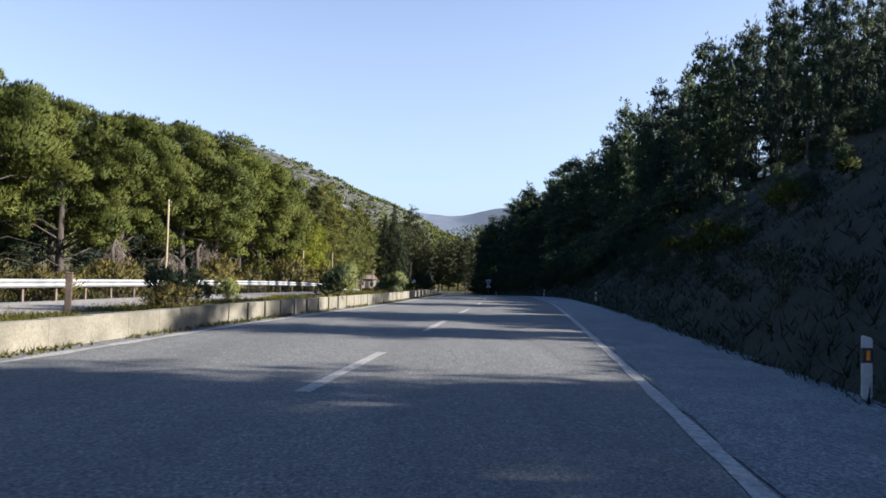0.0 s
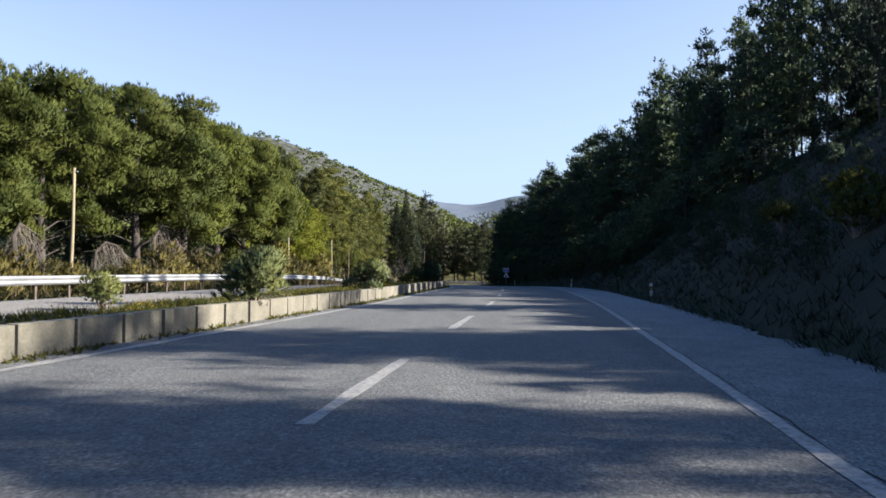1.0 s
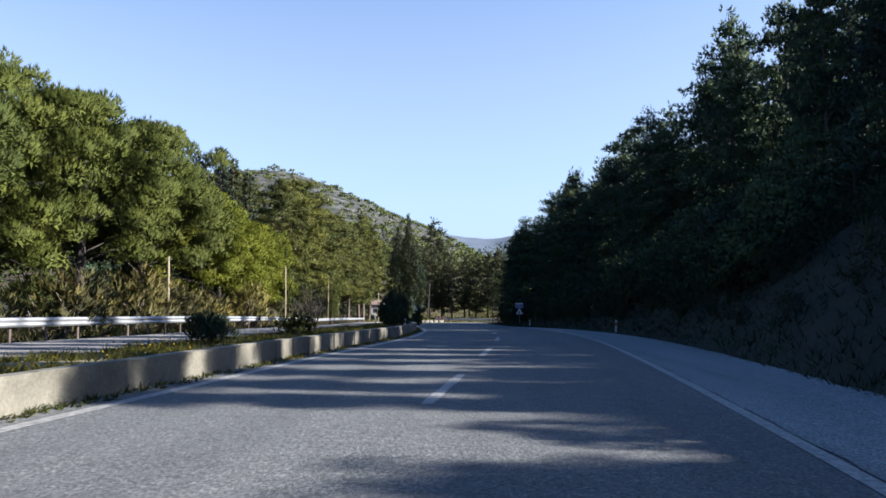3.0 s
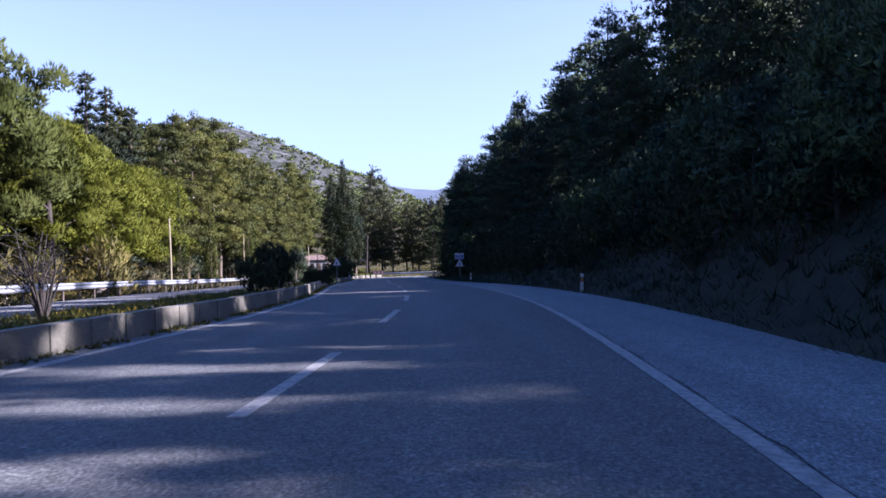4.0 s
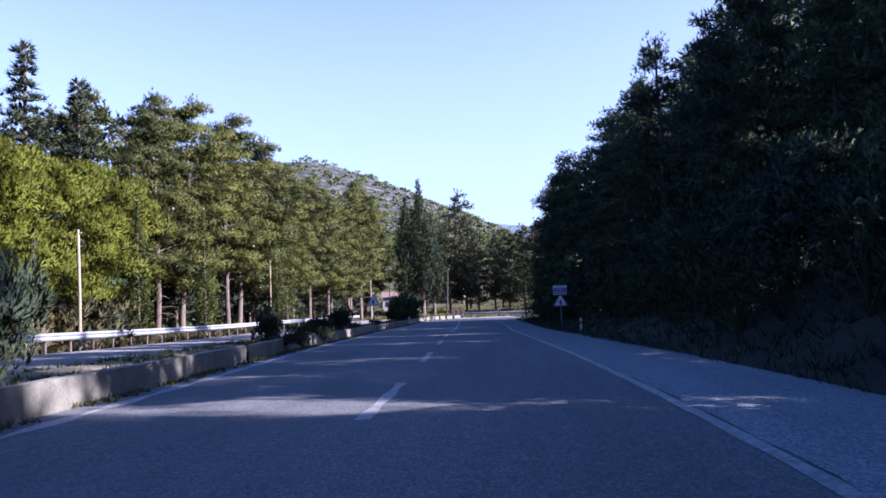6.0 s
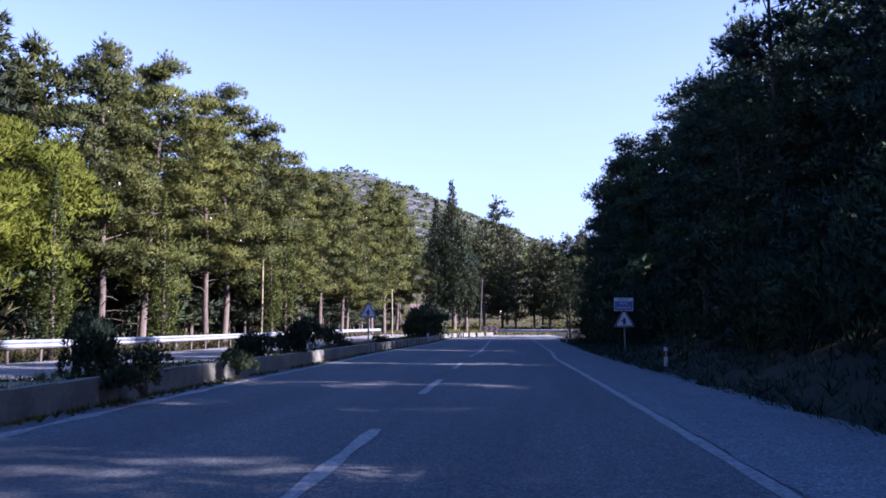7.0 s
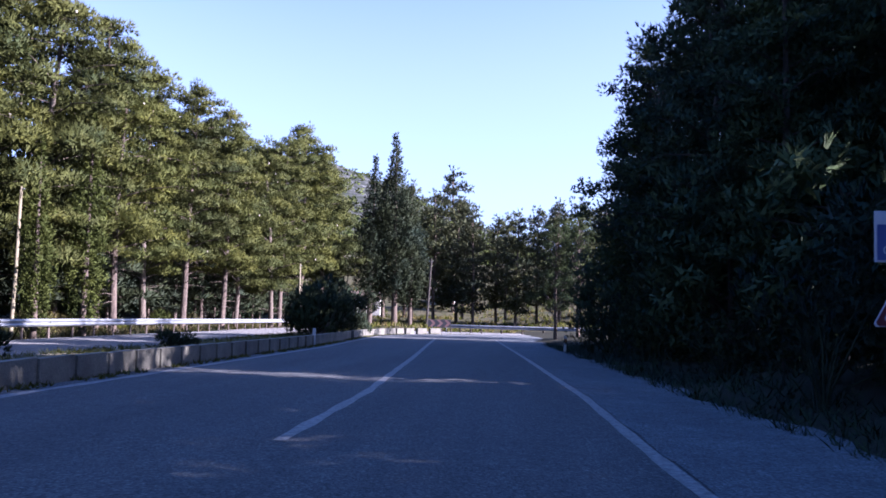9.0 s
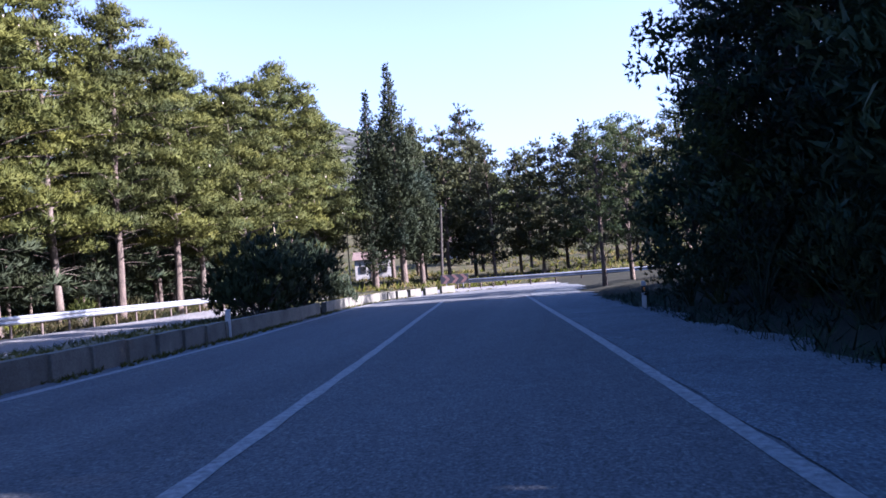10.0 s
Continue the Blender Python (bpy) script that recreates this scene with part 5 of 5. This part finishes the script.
def hill_scrub():
    rng = np.random.default_rng(6)
    C = []
    while len(C) < 6500:
        x, y = rng.uniform(-620, 60), rng.uniform(520, 1250)
        z = land(x, y)
        if rng.random() < 1.25 - z / 190:
            C.append((x, y, z + 0.6))
    C = np.repeat(np.array(C), 7, 0)
    u = unit(rng, len(C))
    u[:, 2] = np.abs(u[:, 2])
    V, F, N = blades(rng, C + u * np.array([2.0, 2.0, 1.3]), u, u, 2, 2.4, 1.6, 0.8)
    tagged(new("hill_scrub", leaf_mesh("hill_scrub", V, F, N, SCRUB)), "low dark scrub scattered over the rocky hill", "scrub", kind="stuff")


def tufts(name, label, spots, mat, length, width, per, up=1.6):
    rng = np.random.default_rng(len(spots))
    C = np.array(spots)
    d = np.tile(np.array([[0, 0, 1.0]]), (len(C), 1))
    V, F, N = blades(rng, C, d, d, per, length, width, 1 / up)
    tagged(new(name, leaf_mesh(name, V, F, N, mat)), label, "grass", kind="stuff")


def ground_cover():
    rng = np.random.default_rng(9)
    grass, flowers, weeds, kerbside, bank, dry = [], [], [], [], [], []
    tall = []
    for k in range(21000):
        y = rng.uniform(-10, 172) if k < 12000 else rng.uniform(2, 75)
        e = kerb_off(y) - 0.25
        f = rng.uniform(0, 1)
        o = e + (-7.9 - e) * f
        if noise.noise(Vector((o * 0.7, y * 0.35, 2))) < -0.22:
            continue
        p = left_line(y, o)
        z = p.z + 0.26 * min(1, (1 - f) * 5) - 0.03
        (tall if k >= 12000 and noise.noise(Vector((o * 0.4, y * 0.2, 5))) > -0.1 else grass).append((p.x, p.y, z))
        if y < 66 and noise.noise(Vector((o * 0.5, y * 0.25, 8))) > -0.05 and rng.random() < 0.42:
            flowers.append((p.x + rng.uniform(-0.1, 0.1), p.y, z + rng.uniform(0.06, 0.2)))
    for _ in range(3600):
        s = rng.uniform(-10, 172)
        if noise.noise(Vector((s * 0.6, 0, 4))) > -0.2:
            p = on_road(s, kerb_off(s) + 0.3 * rng.uniform(0.0, 1.0) ** 2)
            kerbside.append(tuple(p))
    for _ in range(15000):
        y = rng.uniform(-5, 150)
        o = shoulder(y) - 0.1 + 11 * rng.uniform(0, 1) ** 1.6
        x = centre_x(y) + o
        bank.append((x, y, land(x, y) - 0.03))
    for _ in range(9000):
        y = rng.uniform(-10, 186)
        x = centre_x(y) - 15.6 - 7 * rng.uniform(0, 1)
        (dry if rng.random() < 0.6 else weeds).append((x, y, land(x, y) - 0.02))
    field = []
    for _ in range(9000):
        x, y = rng.uniform(-45, 60), 186 + 90 * rng.uniform(0, 1) ** 1.3
        if noise.noise(Vector((x * 0.12, y * 0.12, 3))) > -0.12:
            field.append((x, y, land(x, y) - 0.03))
    tufts("field_grass", "rough olive grass and low scrub on the slope past the bend", field[::2], SHRUB, 0.7, 0.16, 5, 0.8)
    tufts("field_straw", "dry straw-coloured grass on the slope past the bend", field[1::2], DRY, 0.6, 0.12, 5, 0.8)
    tufts("median_grass", "green and dry grass growing in the median", grass, GRASS, 0.15, 0.022, 6, 1.0)
    tufts("median_flowers", "small yellow flowers among the grass", flowers[::2], FLOWER, 0.035, 0.03, 4, 0.6)
    tufts("flowering_weeds", "dense flowering weeds in the sunny median", tall, GRASS, 0.2, 0.022, 6, 1.0)
    tufts("kerbside_weeds", "low weeds along the foot of the kerb", kerbside, GRASS, 0.1, 0.025, 6, 0.8)
    tufts("bank_grass", "grass and undergrowth on the bank, coloured dark with its shade", bank, SHADE_GROWTH, 0.3, 0.022, 6, 1.1)
    tufts("dry_grass", "dry yellow grass on the verges", dry, DRY, 0.45, 0.04, 5, 1.4)
    tufts("verge_weeds", "green weeds behind the guard rail", weeds, SHRUB, 0.45, 0.06, 5, 1.2)


far_woods()
hill_scrub()
ground_cover()


# ---- houses and lamps past the bend ----


def house(x, y, turn, w, d, high):
    ob = tagged(new("small_house"), "small pale plastered house with a tiled roof among the trees", "house")
    ob.matrix_basis = pose(x, y, land(x, y) - 0.2, 0, 0, turn)
    part("wall", box(w, d, high + 0.2, (0, 0, high / 2 + 0.1), 0.02), PLASTER, ob)
    V = [(-w / 2 - 0.3, -d / 2 - 0.3, high + 0.2), (w / 2 + 0.3, -d / 2 - 0.3, high + 0.2), (w / 2 + 0.3, d / 2 + 0.3, high + 0.2), (-w / 2 - 0.3, d / 2 + 0.3, high + 0.2), (-w / 2 - 0.3, 0, high + 1.3), (w / 2 + 0.3, 0, high + 1.3)]
    part("roof", mesh_of("roof", V, [(0, 1, 5, 4), (2, 3, 4, 5), (0, 4, 3), (1, 2, 5), (0, 3, 2, 1)], ROOF), ROOF, ob)
    for k in (-1, 1):
        win = part("window", box(0.9, 0.08, 1.0, (k * w * 0.28, -d / 2 - 0.02, high * 0.58), 0.01), GREY_PAINT, ob)
        part("pane", box(0.74, 0.02, 0.84, (k * w * 0.28, -d / 2 - 0.07, high * 0.58)), BLACK, win)
    part("door", box(0.9, 0.06, 2.0, (0, -d / 2 - 0.02, 1.1), 0.01), RUSTY, ob)


house(-21.5, 232, 8, 5.0, 4.0, 2.7)
house(-12.0, 258, -10, 4.0, 3.5, 2.6)


def street_lamp(x, y, high):
    ob = tagged(new("street_lamp"), "slim grey street lamp among the trees", "street lamp")
    ob.matrix_basis = pose(x, y, land(x, y) - 0.2)
    part("pole", rod(0.08, 0.045, (0, 0, 0), (0, 0, high)), GREY_PAINT, ob)
    part("arm", rod(0.03, 0.025, (0, 0, high - 0.05), (0.8, -0.3, high + 0.12)), GREY_PAINT, ob)
    part("lamp_head", box(0.5, 0.2, 0.1, (1.0, -0.37, high + 0.13), 0.03, 2), STEEL, ob)


street_lamp(-17.5, 202, 7.6)


def leaning_pole(x, y, high):
    ob = tagged(new("wooden_pole"), "dark wooden pole leaning beside the cypresses", "pole", "poles along the road")
    ob.matrix_basis = pose(x, y, land(x, y) - 0.3, 0, 3, 0)
    part("shaft", rod(0.16, 0.1, (0, 0, 0), (0, 0, high), 10), BARK_DARK, ob)
    part("bracket", box(0.5, 0.08, 0.08, (0, 0, high - 0.3), 0.01), STEEL, ob)


leaning_pole(-8.2, 201, 8.0)
